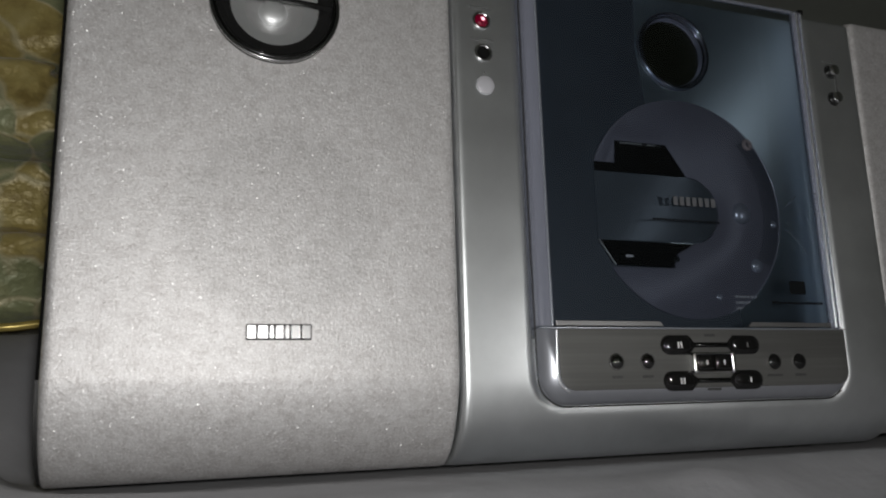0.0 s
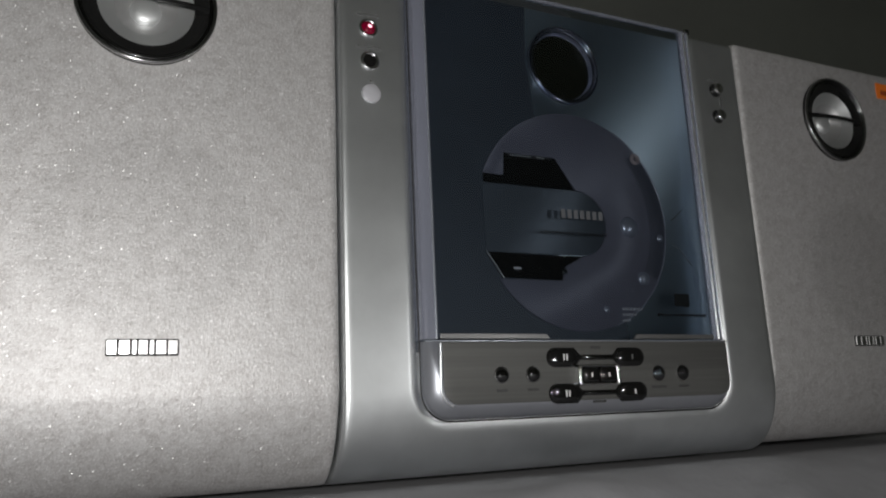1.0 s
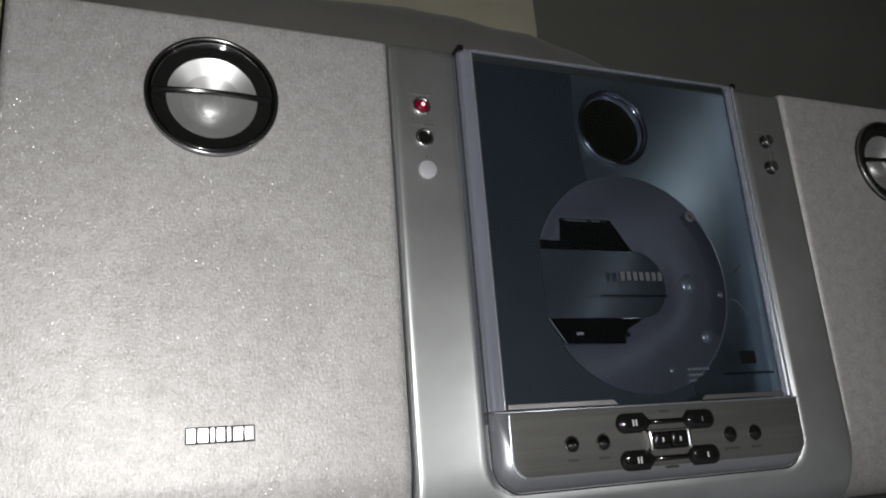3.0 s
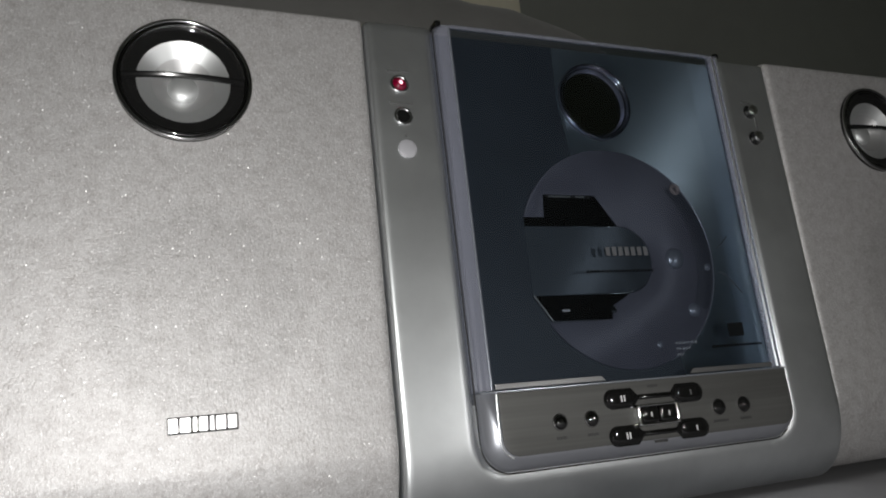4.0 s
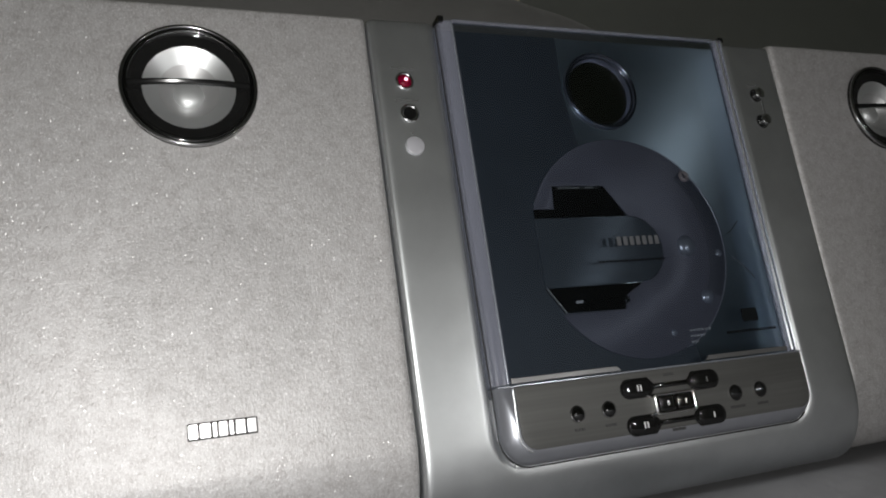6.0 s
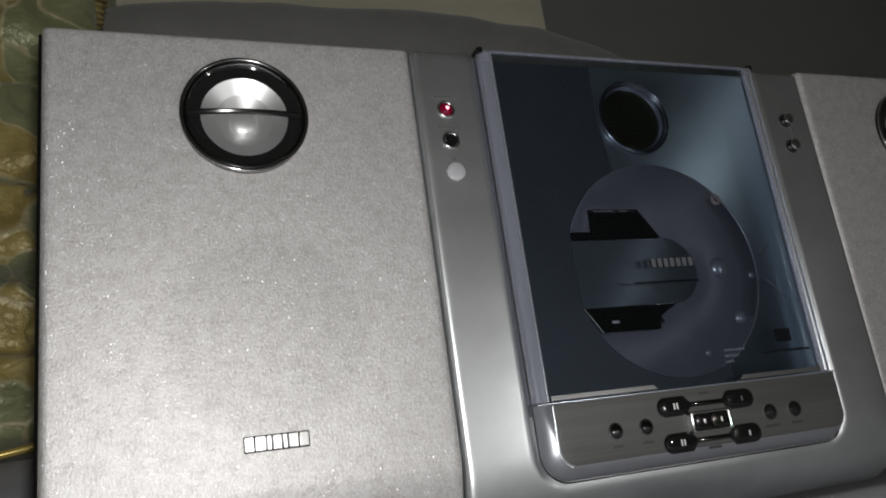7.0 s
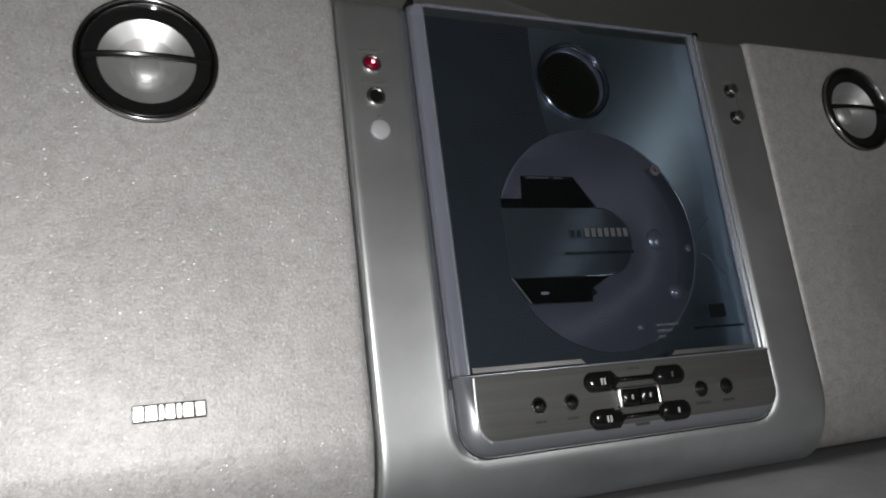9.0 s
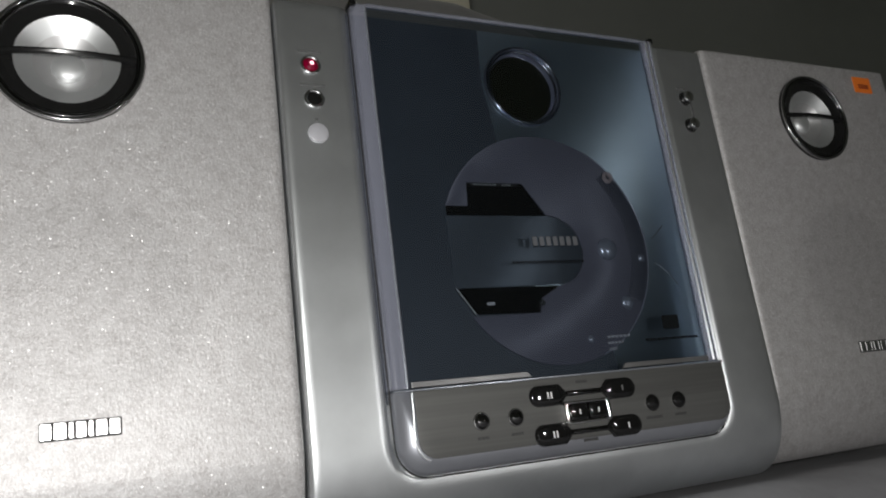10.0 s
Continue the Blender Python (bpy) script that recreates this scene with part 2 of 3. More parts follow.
ACRYLIC = mat_window("clear_acrylic", (0.82, 0.84, 0.86), haze=(0.30, (0.36, 0.37, 0.45)), rough=0.10)
PANEL = mat_brushed("brushed_panel", grey(0.105, (1.0, 1.0, 0.96)), 0.58, 0.35)
EDGE_BRIGHT = mat_plain("bright_edge", (0.80, 0.82, 0.85), 0.9, 0.30, 0.04)
EDGE = mat_plain("clear_edge", (0.42, 0.45, 0.50), 0.6, 0.22, 0.04)
RIM = mat_plain("rim_plastic", (0.29, 0.30, 0.33), 0.55, 0.32, 0.05)
LEDGE = mat_plain("ledge_metal", grey(0.20), 0.7, 0.35, 0.05)
DISPLAY = mat_plain("display_face", (0.012, 0.013, 0.008), 0.0, 0.2, 0.1)
WHITE = mat_plain("white_button", grey(0.42, (1, 1, 1.06)), 0.0, 0.35, 0.03)
PRINT_LIGHT = mat_plain("light_print", (0.125, 0.13, 0.14), 0.3, 0.4, 0.05)
GLINT_WHITE = mat_plain("white_glint", grey(0.7), 0.0, 0.4, 0.05)
PRINT_FAINT = mat_plain("faint_print", grey(0.13), 0.2, 0.5, 0.1)
PRINT_MARK = mat_plain("dim_print", (0.0095, 0.011, 0.012), 0.0, 0.9, 0.1)
PRINT_MARK.node_tree.nodes["Principled BSDF"].inputs["Specular IOR Level"].default_value = 0.0
PRINT_SOFT = mat_plain("soft_print", grey(0.045), 0.0, 0.6, 0.1)
PRINT_DARK = mat_plain("dark_print", grey(0.008), 0.0, 0.95, 0.1)
PRINT_DARK.node_tree.nodes["Principled BSDF"].inputs["Specular IOR Level"].default_value = 0.0
RIVET = mat_plain("pale_rivet", (0.34, 0.28, 0.28), 0.2, 0.4, 0.05)
BADGE = mat_plain("badge_metal", grey(0.85), 1.0, 0.25, 0.04)
BADGE_BACK = mat_plain("badge_back", grey(0.03), 0.0, 0.7, 0.1)
RED = mat_glow("red_led", (0.17, 0.0, 0.018), 0.06)
RED_CORE = mat_glow("red_led_core", (1.0, 0.45, 0.55), 1.6)
ORANGE = mat_plain("orange_paper", (0.85, 0.20, 0.02), 0.0, 0.6, 0.06)
INK = mat_plain("brown_ink", (0.30, 0.05, 0.01), 0.0, 0.6, 0.05)
SHEET = mat_cloth("grey_sheet", grey(0.27, (1, 1, 1.05)), grey(0.33, (1, 1, 1.05)), 900, 0.25, 0.04)
PILLOW = mat_cloth("grey_pillowcase", grey(0.25, (1.0, 0.99, 0.95)), grey(0.31, (1.0, 0.99, 0.95)))
BROCADE = mat_brocade()
PIPING = mat_plain("gold_piping", (0.55, 0.42, 0.12), 0.4, 0.3, 0.1)
FRINGE = mat_plain("fringe_cord", (0.24, 0.19, 0.07), 0.1, 0.5, 0.8, 90)
CREAM = mat_cloth("cream_curtain", (0.76, 0.72, 0.56), (0.82, 0.78, 0.63), 500, 0.2, 0.1)
PAINT = mat_plain("wall_paint", (0.50, 0.52, 0.48), 0.0, 0.7, 0.06, 3, 0.2)
WOOD = mat_plain("floor_wood", (0.16, 0.10, 0.06), 0.0, 0.5, 0.2, 8)


# ---- mesh helpers ----
def part(name, bm, material, parent=None, label="", smooth=35):
    """Links a bmesh as one mesh object, under a thing or a part."""
    bmesh.ops.remove_doubles(bm, verts=bm.verts, dist=1e-6)
    bmesh.ops.recalc_face_normals(bm, faces=bm.faces)
    me = bpy.data.meshes.new(name)
    bm.to_mesh(me)
    bm.free()
    me.materials.append(material)
    if smooth:
        me.shade_smooth()
        me.set_sharp_from_angle(angle=radians(smooth))
    ob = new(name, me)
    ob.parent = parent
    if label:
        ob["label"] = label
    return ob


def box(x0, x1, y0, y1, z0, z1, bevel=0.0, segments=2):
    bm = bmesh.new()
    bmesh.ops.create_cube(bm, size=1)
    for v in bm.verts:
        v.co = Vector(((x0 + x1) / 2 + v.co.x * (x1 - x0), (y0 + y1) / 2 + v.co.y * (y1 - y0), (z0 + z1) / 2 + v.co.z * (z1 - z0)))
    if bevel:
        bmesh.ops.bevel(bm, geom=bm.edges[:], offset=bevel, segments=segments, profile=0.5, affect="EDGES")
    return bm


def turned(profile, cx, cz, steps=48, squash=1.0):
    """Turns a profile of (radius, y) about the y axis through (cx, cz)."""
    bm = bmesh.new()
    rings = []
    for r, y in profile:
        if r < 1e-7:
            rings.append([bm.verts.new((cx, y, cz))])
        else:
            rings.append([bm.verts.new((cx + r * math.cos(2 * math.pi * i / steps), y, cz + squash * r * math.sin(2 * math.pi * i / steps))) for i in range(steps)])
    for a, b in zip(rings, rings[1:]):
        for i in range(steps):
            j = (i + 1) % steps
            if len(a) == 1 and len(b) > 1:
                bm.faces.new((a[0], b[j], b[i]))
            elif len(b) == 1 and len(a) > 1:
                bm.faces.new((a[i], a[j], b[0]))
            elif len(a) > 1:
                bm.faces.new((a[i], a[j], b[j], b[i]))
    return bm


def dome(cx, cz, r, y0, height, steps=24):
    return turned([(r, y0)] + [(r * math.cos(a), y0 - height * math.sin(a)) for a in [k * math.pi / 16 for k in range(1, 8)]] + [(0, y0 - height)], cx, cz, steps)


def rod(x, y, z0, z1, r, steps=12):
    """An upright round rod."""
    bm = bmesh.new()
    bmesh.ops.create_cone(bm, cap_ends=True, segments=steps, radius1=r, radius2=r, depth=z1 - z0, matrix=Matrix.Translation((x, y, (z0 + z1) / 2)))
    return bm


def torus_profile(r, tube, y, n=12, squash=1.0):
    return [(r + tube * math.cos(2 * math.pi * k / n), y + squash * tube * math.sin(2 * math.pi * k / n)) for k in range(n + 1)]


def arc(cx, cz, r, a0, a1, n=8):
    return [(cx + r * math.cos(radians(a0 + (a1 - a0) * k / n)), cz + r * math.sin(radians(a0 + (a1 - a0) * k / n))) for k in range(n + 1)]


def rounded(x0, x1, z0, z1, r, n=6):
    return arc(x1 - r, z0 + r, r, -90, 0, n) + arc(x1 - r, z1 - r, r, 0, 90, n) + arc(x0 + r, z1 - r, r, 90, 180, n) + arc(x0 + r, z0 + r, r, 180, 270, n)


def plate(outer, holes, y0, y1, bevel=0.0):
    """A flat plate in the x-z plane from y0 (front) back to y1, with holes right through it."""
    bm = bmesh.new()
    for loop in (outer, *holes):
        vs = [bm.verts.new((x, y0, z)) for x, z in loop]
        for a, b in zip(vs, vs[1:] + vs[:1]):
            if (a.co - b.co).length > 1e-7:
                bm.edges.new((a, b))
    bmesh.ops.remove_doubles(bm, verts=bm.verts, dist=1e-6)
    bmesh.ops.triangle_fill(bm, edges=bm.edges[:], use_beauty=True, use_dissolve=False)
    ext = bmesh.ops.extrude_face_region(bm, geom=bm.faces[:])
    for v in ext["geom"]:
        if isinstance(v, bmesh.types.BMVert):
            v.co.y = y1
    if bevel:
        bm.normal_update()
        rim = [e for e in bm.edges if len(e.link_faces) == 2 and e.verts[0].co.y < y0 + 1e-6 and e.verts[1].co.y < y0 + 1e-6
               and e.calc_face_angle(0) > 1.0]
        bmesh.ops.bevel(bm, geom=rim, offset=bevel, segments=2, profile=0.5, affect="EDGES")
    return bm


def face_sheet(xs, rows, depth, keep=None):
    """A front skin: depth(x, row) gives the place of the skin's point at x on that row of the profile."""
    bm = bmesh.new()
    grid = [[bm.verts.new(depth(x, row)) for x in xs] for row in rows]
    for r0, r1 in zip(grid, grid[1:]):
        for i in range(len(xs) - 1):
            quad = (r0[i], r0[i + 1], r1[i + 1], r1[i])
            if keep is None or keep(sum((v.co for v in quad), Vector()) / 4):
                bm.faces.new(quad)
    return bm


HEIGHT, BEND, TOE = 0.2605, 0.044, 0.032


def front_profile(top_round=0.003, step=0.004, crease=0.0):
    """The front's side view as (y, z): upright, then curving back at the foot to the ground."""
    pts = [(0.02, HEIGHT), (0.008, HEIGHT)]
    pts += [(top_round * (1 - math.sin(a)), HEIGHT - top_round * (1 - math.cos(a))) for a in [k * math.pi / 8 for k in range(5)]]
    n = int((HEIGHT - top_round - BEND) / step)
    pts += [(0.0, HEIGHT - top_round - (HEIGHT - top_round - BEND) * k / n) for k in range(1, n + 1)]
    for k in range(1, 29):
        a = k / 28 * math.pi / 2
        z = BEND * (1 - math.sin(a) ** 0.95)
        pts.append((crease * (BEND - z) + (TOE - crease * BEND) * (1 - math.cos(a) ** 0.95), z))
    return pts


def edge_round(d, r):
    """How far a rounded edge falls back at the distance d from the side."""
    return 0.0 if d >= r else r - math.sqrt(max(0.0, r * r - (r - d) ** 2))


def spaced(a, b, step):
    n = max(1, round((b - a) / step))
    return [a + (b - a) * k / n for k in range(n + 1)]


def print_bars(name, x0, x1, z, height, count, y, material, parent, label, gap=0.3, thick=0.0004):
    """Lettering too small or not to be lettered, and key glints, as plain bars in one mesh."""
    bm = bmesh.new()
    w = (x1 - x0) / count
    for k in range(count):
        b = bmesh.ops.create_cube(bm, size=1)["verts"]
        for v in b:
            v.co = Vector((x0 + w * (k + 0.5) + v.co.x * w * (1 - gap), y + v.co.y * thick, z + v.co.z * height))
    return part(name, bm, material, parent, label, smooth=0)


# ---- setting: dark room, bed ----
def setting(name, bm, material, label, category):
    ob = part(name, bm, material, None, label, smooth=0)
    return tagged(ob, label, category, kind="structure")


setting("floor", box(-1.9, 2.1, -2.1, 0.92, -0.62, -0.5), WOOD, "dark wooden bedroom floor", "floor")
setting("ceiling", box(-1.9, 2.1, -2.1, 0.92, 1.9, 2.0), PAINT, "plain painted bedroom ceiling", "ceiling")
setting("wall_north", box(-1.9, 2.1, 0.82, 0.92, -0.5, 1.9), PAINT, "plain grey-green painted wall in the dark", "wall")
setting("wall_south", box(-1.9, 2.1, -2.1, -2.0, -0.5, 1.9), PAINT, "plain painted wall in the dark", "wall")
setting("wall_west", box(-1.9, -1.8, -2.0, 0.82, -0.5, 1.9), PAINT, "plain painted wall in the dark", "wall")
setting("wall_east", box(2.0, 2.1, -2.0, 0.82, -0.5, 1.9), PAINT, "plain painted wall in the dark", "wall")


def smoothstep(a, b, v):
    t = min(1.0, max(0.0, (v - a) / (b - a)))
    return t * t * (3 - 2 * t)


def sheet_height(x, y):
    """The lie of the grey sheet: soft folds, a roll before the stereo's foot, rising behind."""
    h = -0.003 + 0.004 * noise.noise(Vector((x * 5, y * 7, 0.3))) + 0.0025 * noise.noise(Vector((x * 14 + y * 9, y * 22, 2.0)))
    fold = noise.noise(Vector((x * 3.0 - y * 5.0, y * 16 + x * 3.0, 5.0)))
    h += 0.006 * max(0.0, 1 - abs(fold) * 3) ** 2 * smoothstep(0.01, -0.04, y)
    crease = abs(noise.noise(Vector((x * 7 - y * 9, y * 15 + x * 2, 9.0))))
    h += (0.005 * max(0.0, 1 - crease * 2.6) + 0.004 * noise.noise(Vector((x * 11, y * 26, 4.0)))) * smoothstep(0.0, -0.03, y)
    h += 0.004 * math.exp(-((y + 0.012 - 0.02 * math.sin(x * 9)) / 0.02) ** 2) * smoothstep(-0.30, -0.2, x)
    h += 0.040 * math.exp(-((x + 0.375) / 0.035) ** 2 - ((y - 0.03 + 0.4 * (x + 0.375)) / 0.05) ** 2)
    h += 0.085 * smoothstep(0.09, 0.24, y) * smoothstep(-0.315, -0.35, x)
    h += 0.085 * smoothstep(0.225, 0.27, y) * smoothstep(-0.35, -0.315, x)
    h -= 0.34 * min(0.15, max(0.0, -y)) - 0.005 * math.exp(-((y + 0.15) / 0.03) ** 2)
    h -= 0.006 * smoothstep(-0.10, 0.12, x) * smoothstep(0.04, 0.0, y)
    inside = smoothstep(0.0, 0.03, y) * smoothstep(0.23, 0.20, y) * smoothstep(-0.335, -0.315, x) * smoothstep(0.33, 0.31, x)
    return h * (1 - inside) - 0.004 * inside


bed = tagged(new("bed"), "bed with a rumpled plain grey cotton sheet", "bed")
xs = spaced(-1.1, -0.5, 0.04) + spaced(-0.49, 0.5, 0.007) + spaced(0.52, 1.3, 0.04)
ys = spaced(-0.9, -0.3, 0.03) + spaced(-0.29, 0.32, 0.007) + spaced(0.33, 0.42, 0.02)
bm = bmesh.new()
grid = [[bm.verts.new((x, y, sheet_height(x, y))) for x in xs] for y in ys]
for r0, r1 in zip(grid, grid[1:]):
    for i in range(len(xs) - 1):
        bm.faces.new((r0[i], r0[i + 1], r1[i + 1], r1[i]))
rim = [e for e in bm.edges if e.is_boundary]
for v in bmesh.ops.extrude_edge_only(bm, edges=rim)["geom"]:
    if isinstance(v, bmesh.types.BMVert):
        v.co.z = -0.22
part("sheet", bm, SHEET, bed, "rumpled plain grey cotton sheet", smooth=80)
part("mattress", box(-1.08, 1.28, -0.88, 0.40, -0.30, -0.095, 0.02), CREAM, bed)
part("bed_frame", box(-1.12, 1.32, -0.92, 0.43, -0.5, -0.30, 0.008), WOOD, bed)


def soft_slab(cx, cy, cz, hx, hy, hz, power, nx=48, nz=32, ripple=0.0, seed=0.0, freq=9.0):
    """A soft stuffed or folded body: a superellipsoid with small dents."""
    bm = bmesh.new()

    def sp(v, p):
        return math.copysign(abs(v) ** p, v)
    rows = []
    for j in range(nz + 1):
        b = -math.pi / 2 + math.pi * j / nz
        row = []
        for i in range(nx):
            a = 2 * math.pi * i / nx
            p = Vector((hx * sp(math.cos(b), power) * sp(math.cos(a), power), hy * sp(math.cos(b), power) * sp(math.sin(a), power), hz * sp(math.sin(b), power)))
            d = 1 + ripple * noise.noise(p * freq + Vector((seed, 0, 0))) + 0.4 * ripple * noise.noise(p * (2.7 * freq) + Vector((0, seed, 0)))
            row.append(bm.verts.new(Vector((cx, cy, cz)) + p * d))
        rows.append(row)
    for r0, r1 in zip(rows, rows[1:]):
        for i in range(nx):
            j = (i + 1) % nx
            bm.faces.new((r0[i], r0[j], r1[j], r1[i]))
    return bm


pillow = part("pillow", soft_slab(-0.045, 0.345, 0.29, 0.37, 0.070, 0.220, 0.62, 72, 40, 0.03, 3.0), PILLOW, None, smooth=80)
tagged(pillow, "large soft pillow in a dark grey pillowcase", "pillow")

# folded brocade bedspread: layer on layer, the lowest edged with piping
spread = tagged(new("bedspread"), "folded gold and sage brocade bedspread in soft layers", "bedspread")
spread.location = (-0.622, 0.31, 0.08)
for k, (z0, z1, push) in enumerate([(0.005, 0.078, 0.0), (0.070, 0.135, 0.014), (0.128, 0.205, -0.006), (0.195, 0.300, 0.012), (0.29, 0.385, -0.004), (0.375, 0.48, 0.008)]):
    part("layer", soft_slab(0.006 * (k % 2), push, (z0 + z1) / 2, 0.315, 0.085, (z1 - z0) / 2, 0.42, 220, 36, 0.09, k * 7.0, 26.0), BROCADE, spread, smooth=80)
bm = bmesh.new()
for k in range(60):
    x = -0.3 + 0.6 * k / 59
    ring = []
    for i in range(8):
        a = i * math.pi / 4
        ring.append(bm.verts.new((x, -0.086 + 0.004 * math.sin(x * 70) + 0.0028 * math.cos(a), 0.010 + 0.005 * math.sin(x * 45) + 0.0028 * math.sin(a))))
    if k:
        for i in range(8):
            bm.faces.new((prev[i], prev[(i + 1) % 8], ring[(i + 1) % 8], ring[i]))
    prev = ring
part("piping", bm, PIPING, spread, "shiny gold piping along the hem", smooth=80)

# striped cord fringe down the folded end
bm = bmesh.new()
for k in range(80):
    z = 0.035 + 0.0055 * k
    tilt = Matrix.Translation((0.316 + 0.004 * math.sin(k * 0.21), -0.060 + 0.006 * math.sin(k * 0.13), z)) @ Euler((0.5, 0.35, 0.0)).to_matrix().to_4x4()
    bmesh.ops.create_uvsphere(bm, u_segments=10, v_segments=6, radius=1.0, matrix=tilt @ Matrix.Diagonal((0.0058, 0.0060, 0.0026, 1)))
part("fringe", bm, FRINGE, spread, "striped gold and dark cord fringe", smooth=60)

bolster = part("bolster", soft_slab(-0.53, 0.13, 0.058, 0.172, 0.055, 0.046, 0.55, 48, 24, 0.05, 11.0), BROCADE, None, smooth=80)
tagged(bolster, "small round gold brocade bolster on the sheet", "cushion")

# cream curtain with soft folds, its free edge hanging straight
bm = bmesh.new()
cols, lines = spaced(-1.7, 0.240, 0.012), spaced(0.1, 1.85, 0.05)
for side, off in ((0, 0.0), (1, 0.004)):
    g = [[bm.verts.new((x + 0.010 * (z - 0.55), 0.465 + off + 0.012 * math.sin(x * 17 + 0.8 * math.sin(z * 4)) + 0.012 * noise.noise(Vector((x * 5 + z * 3, z * 6, 1)))
                        + 0.03 * smoothstep(0.23, 0.0, x), z)) for x in cols] for z in lines]
    for r0, r1 in zip(g, g[1:]):
        for i in range(len(cols) - 1):
            bm.faces.new((r0[i], r0[i + 1], r1[i + 1], r1[i]))
    if side:
        for r0, r1, s0, s1 in zip(first, first[1:], g, g[1:]):
            bm.faces.new((r0[-1], s0[-1], s1[-1], r1[-1]))
    first = g
curtain = part("curtain", bm, CREAM, None, smooth=80)
tagged(curtain, "plain cream cloth curtain with soft folds", "curtain")
pole = part("curtain_pole", turned([(0.0, -0.02), (0.012, -0.02), (0.012, 0.02), (0, 0.02)], 0, 0), WOOD, None)
pole.matrix_basis = pose(-0.7, 0.465, 1.86, 0, 0, 90) @ Matrix.Diagonal((1, 52, 1, 1))
tagged(pole, "plain dark wooden curtain pole", "curtain pole")


# ---- loudspeakers ----
TZ = 0.2175


def loudspeaker():
    sp = new("loudspeaker")
    w = 0.0884
    rows = front_profile(0.002, 0.0026, 0.16)
    xs = [-w, -w + 0.0003, -w + 0.0008, -w + 0.0015, -w + 0.0025] + spaced(-w + 0.004, w - 0.004, 0.0026) + [w - 0.0025, w - 0.0015, w - 0.0008, w - 0.0003, w]

    def depth(x, row):
        y, z = row
        return (x, y + edge_round(w - abs(x), 0.0035), z)
    bm = face_sheet(xs, rows, depth, lambda c: (c.x ** 2 + (c.z - TZ) ** 2) > 0.0272 ** 2)
    rim = [e for e in bm.edges if e.is_boundary and abs(abs(e.verts[0].co.x) - w) < 1e-6 and abs(abs(e.verts[1].co.x) - w) < 1e-6]
    for v in bmesh.ops.extrude_edge_only(bm, edges=rim)["geom"]:
        if isinstance(v, bmesh.types.BMVert):
            v.co.y += 0.006
    part("grille", bm, GRILLE, sp, "sparkling grey cloth grille curving back at the foot", smooth=60)
    side = [(0.0065, 0.2595), (0.0065, 0.044)] + [(0.0065 + TOE * (1 - math.cos(a)), 0.0425 * (1 - math.sin(a)) + 0.0005) for a in [k * math.pi / 16 for k in range(1, 9)]] + [(0.19, 0.0005), (0.19, 0.2595)]
    bm = bmesh.new()
    left = [bm.verts.new((-w - 0.0018, y, z)) for y, z in side]
    right = [bm.verts.new((w + 0.0005, y, z)) for y, z in side]
    bm.faces.new(left)
    bm.faces.new(right[::-1])
    for i in range(1, len(side)):
        j = (i + 1) % len(side)
        bm.faces.new((left[i], left[j], right[j], right[i]))
    part("cabinet", bm, BLACK_MATT, sp, "black wooden cabinet", smooth=30)
    ring = part("tweeter_ring", turned([(0.0299, 0.0014), (0.0302, 0.0), (0.0301, -0.0014), (0.0296, -0.0022), (0.0287, -0.0025), (0.0278, -0.0024), (0.0270, -0.0020), (0.0262, -0.0014), (0.0250, -0.0008), (0.0236, -0.0003), (0.0222, -0.0002), (0.0205, 0.0004)], 0, TZ, 72), BLACK_RING, sp, "glossy black ring round the tweeter", smooth=60)
    part("ring_edge", turned(torus_profile(0.0294, 0.0010, -0.0024, 14), 0, TZ, 72), RING_EDGE, ring, "shiny rounded edge of the ring")
    part("ring_bead", turned(torus_profile(0.0276, 0.0009, -0.0020, 12), 0, TZ, 72), RING, ring, "polished inner bead of the ring")
    part("cone", turned([(0.0207, 0.0003), (0.0175, 0.0022), (0.0137, 0.0042)], 0, TZ, 64), CONE, ring, "satin silver tweeter cone")
    part("surround", turned([(0.0138, 0.0042), (0.0104, 0.0066), (0.0068, 0.0092)], 0, TZ, 48), SURROUND, ring, "steeper inner wall of the cone")
    part("dome", turned([(0.0070, 0.0093), (0.0066, 0.0080), (0.0055, 0.0069), (0.0038, 0.0063), (0.0018, 0.0060), (0, 0.0059)], 0, TZ, 48), DOME, ring)
    bm = bmesh.new()
    prev = None
    for k in range(25):
        x = -0.0286 + 0.0572 * k / 24
        u = abs(x) / 0.0286
        h, y = 0.0013 + 0.0008 * u ** 3, -0.0040 + 0.0036 * u * u
        sec = [bm.verts.new((x, y + 0.0016 * math.cos(i * math.pi / 4), TZ + 0.0006 + h * math.sin(i * math.pi / 4))) for i in range(8)]
        if prev:
            for i in range(8):
                bm.faces.new((prev[i], prev[(i + 1) % 8], sec[(i + 1) % 8], sec[i]))
        prev = sec
    part("cross_bar", bm, BAR, ring, "glossy black bar across the tweeter")
    badge = part("badge", plate(rounded(-0.0100, 0.0182, 0.0592, 0.0662, 0.0006, 2), [], -0.0005, 0.0015), BADGE_BACK, sp, "small metal name badge with plain raised bars", smooth=20)
    x = -0.0097
    for wide in (0.0038, 0.0041, 0.0016, 0.0033, 0.0016, 0.0038, 0.0038):
        part("badge_bar", box(x, x + wide, -0.0014, -0.0004, 0.0597, 0.0658, 0.0003, 1), BADGE, badge)
        x += wide + 0.0009
    return sp


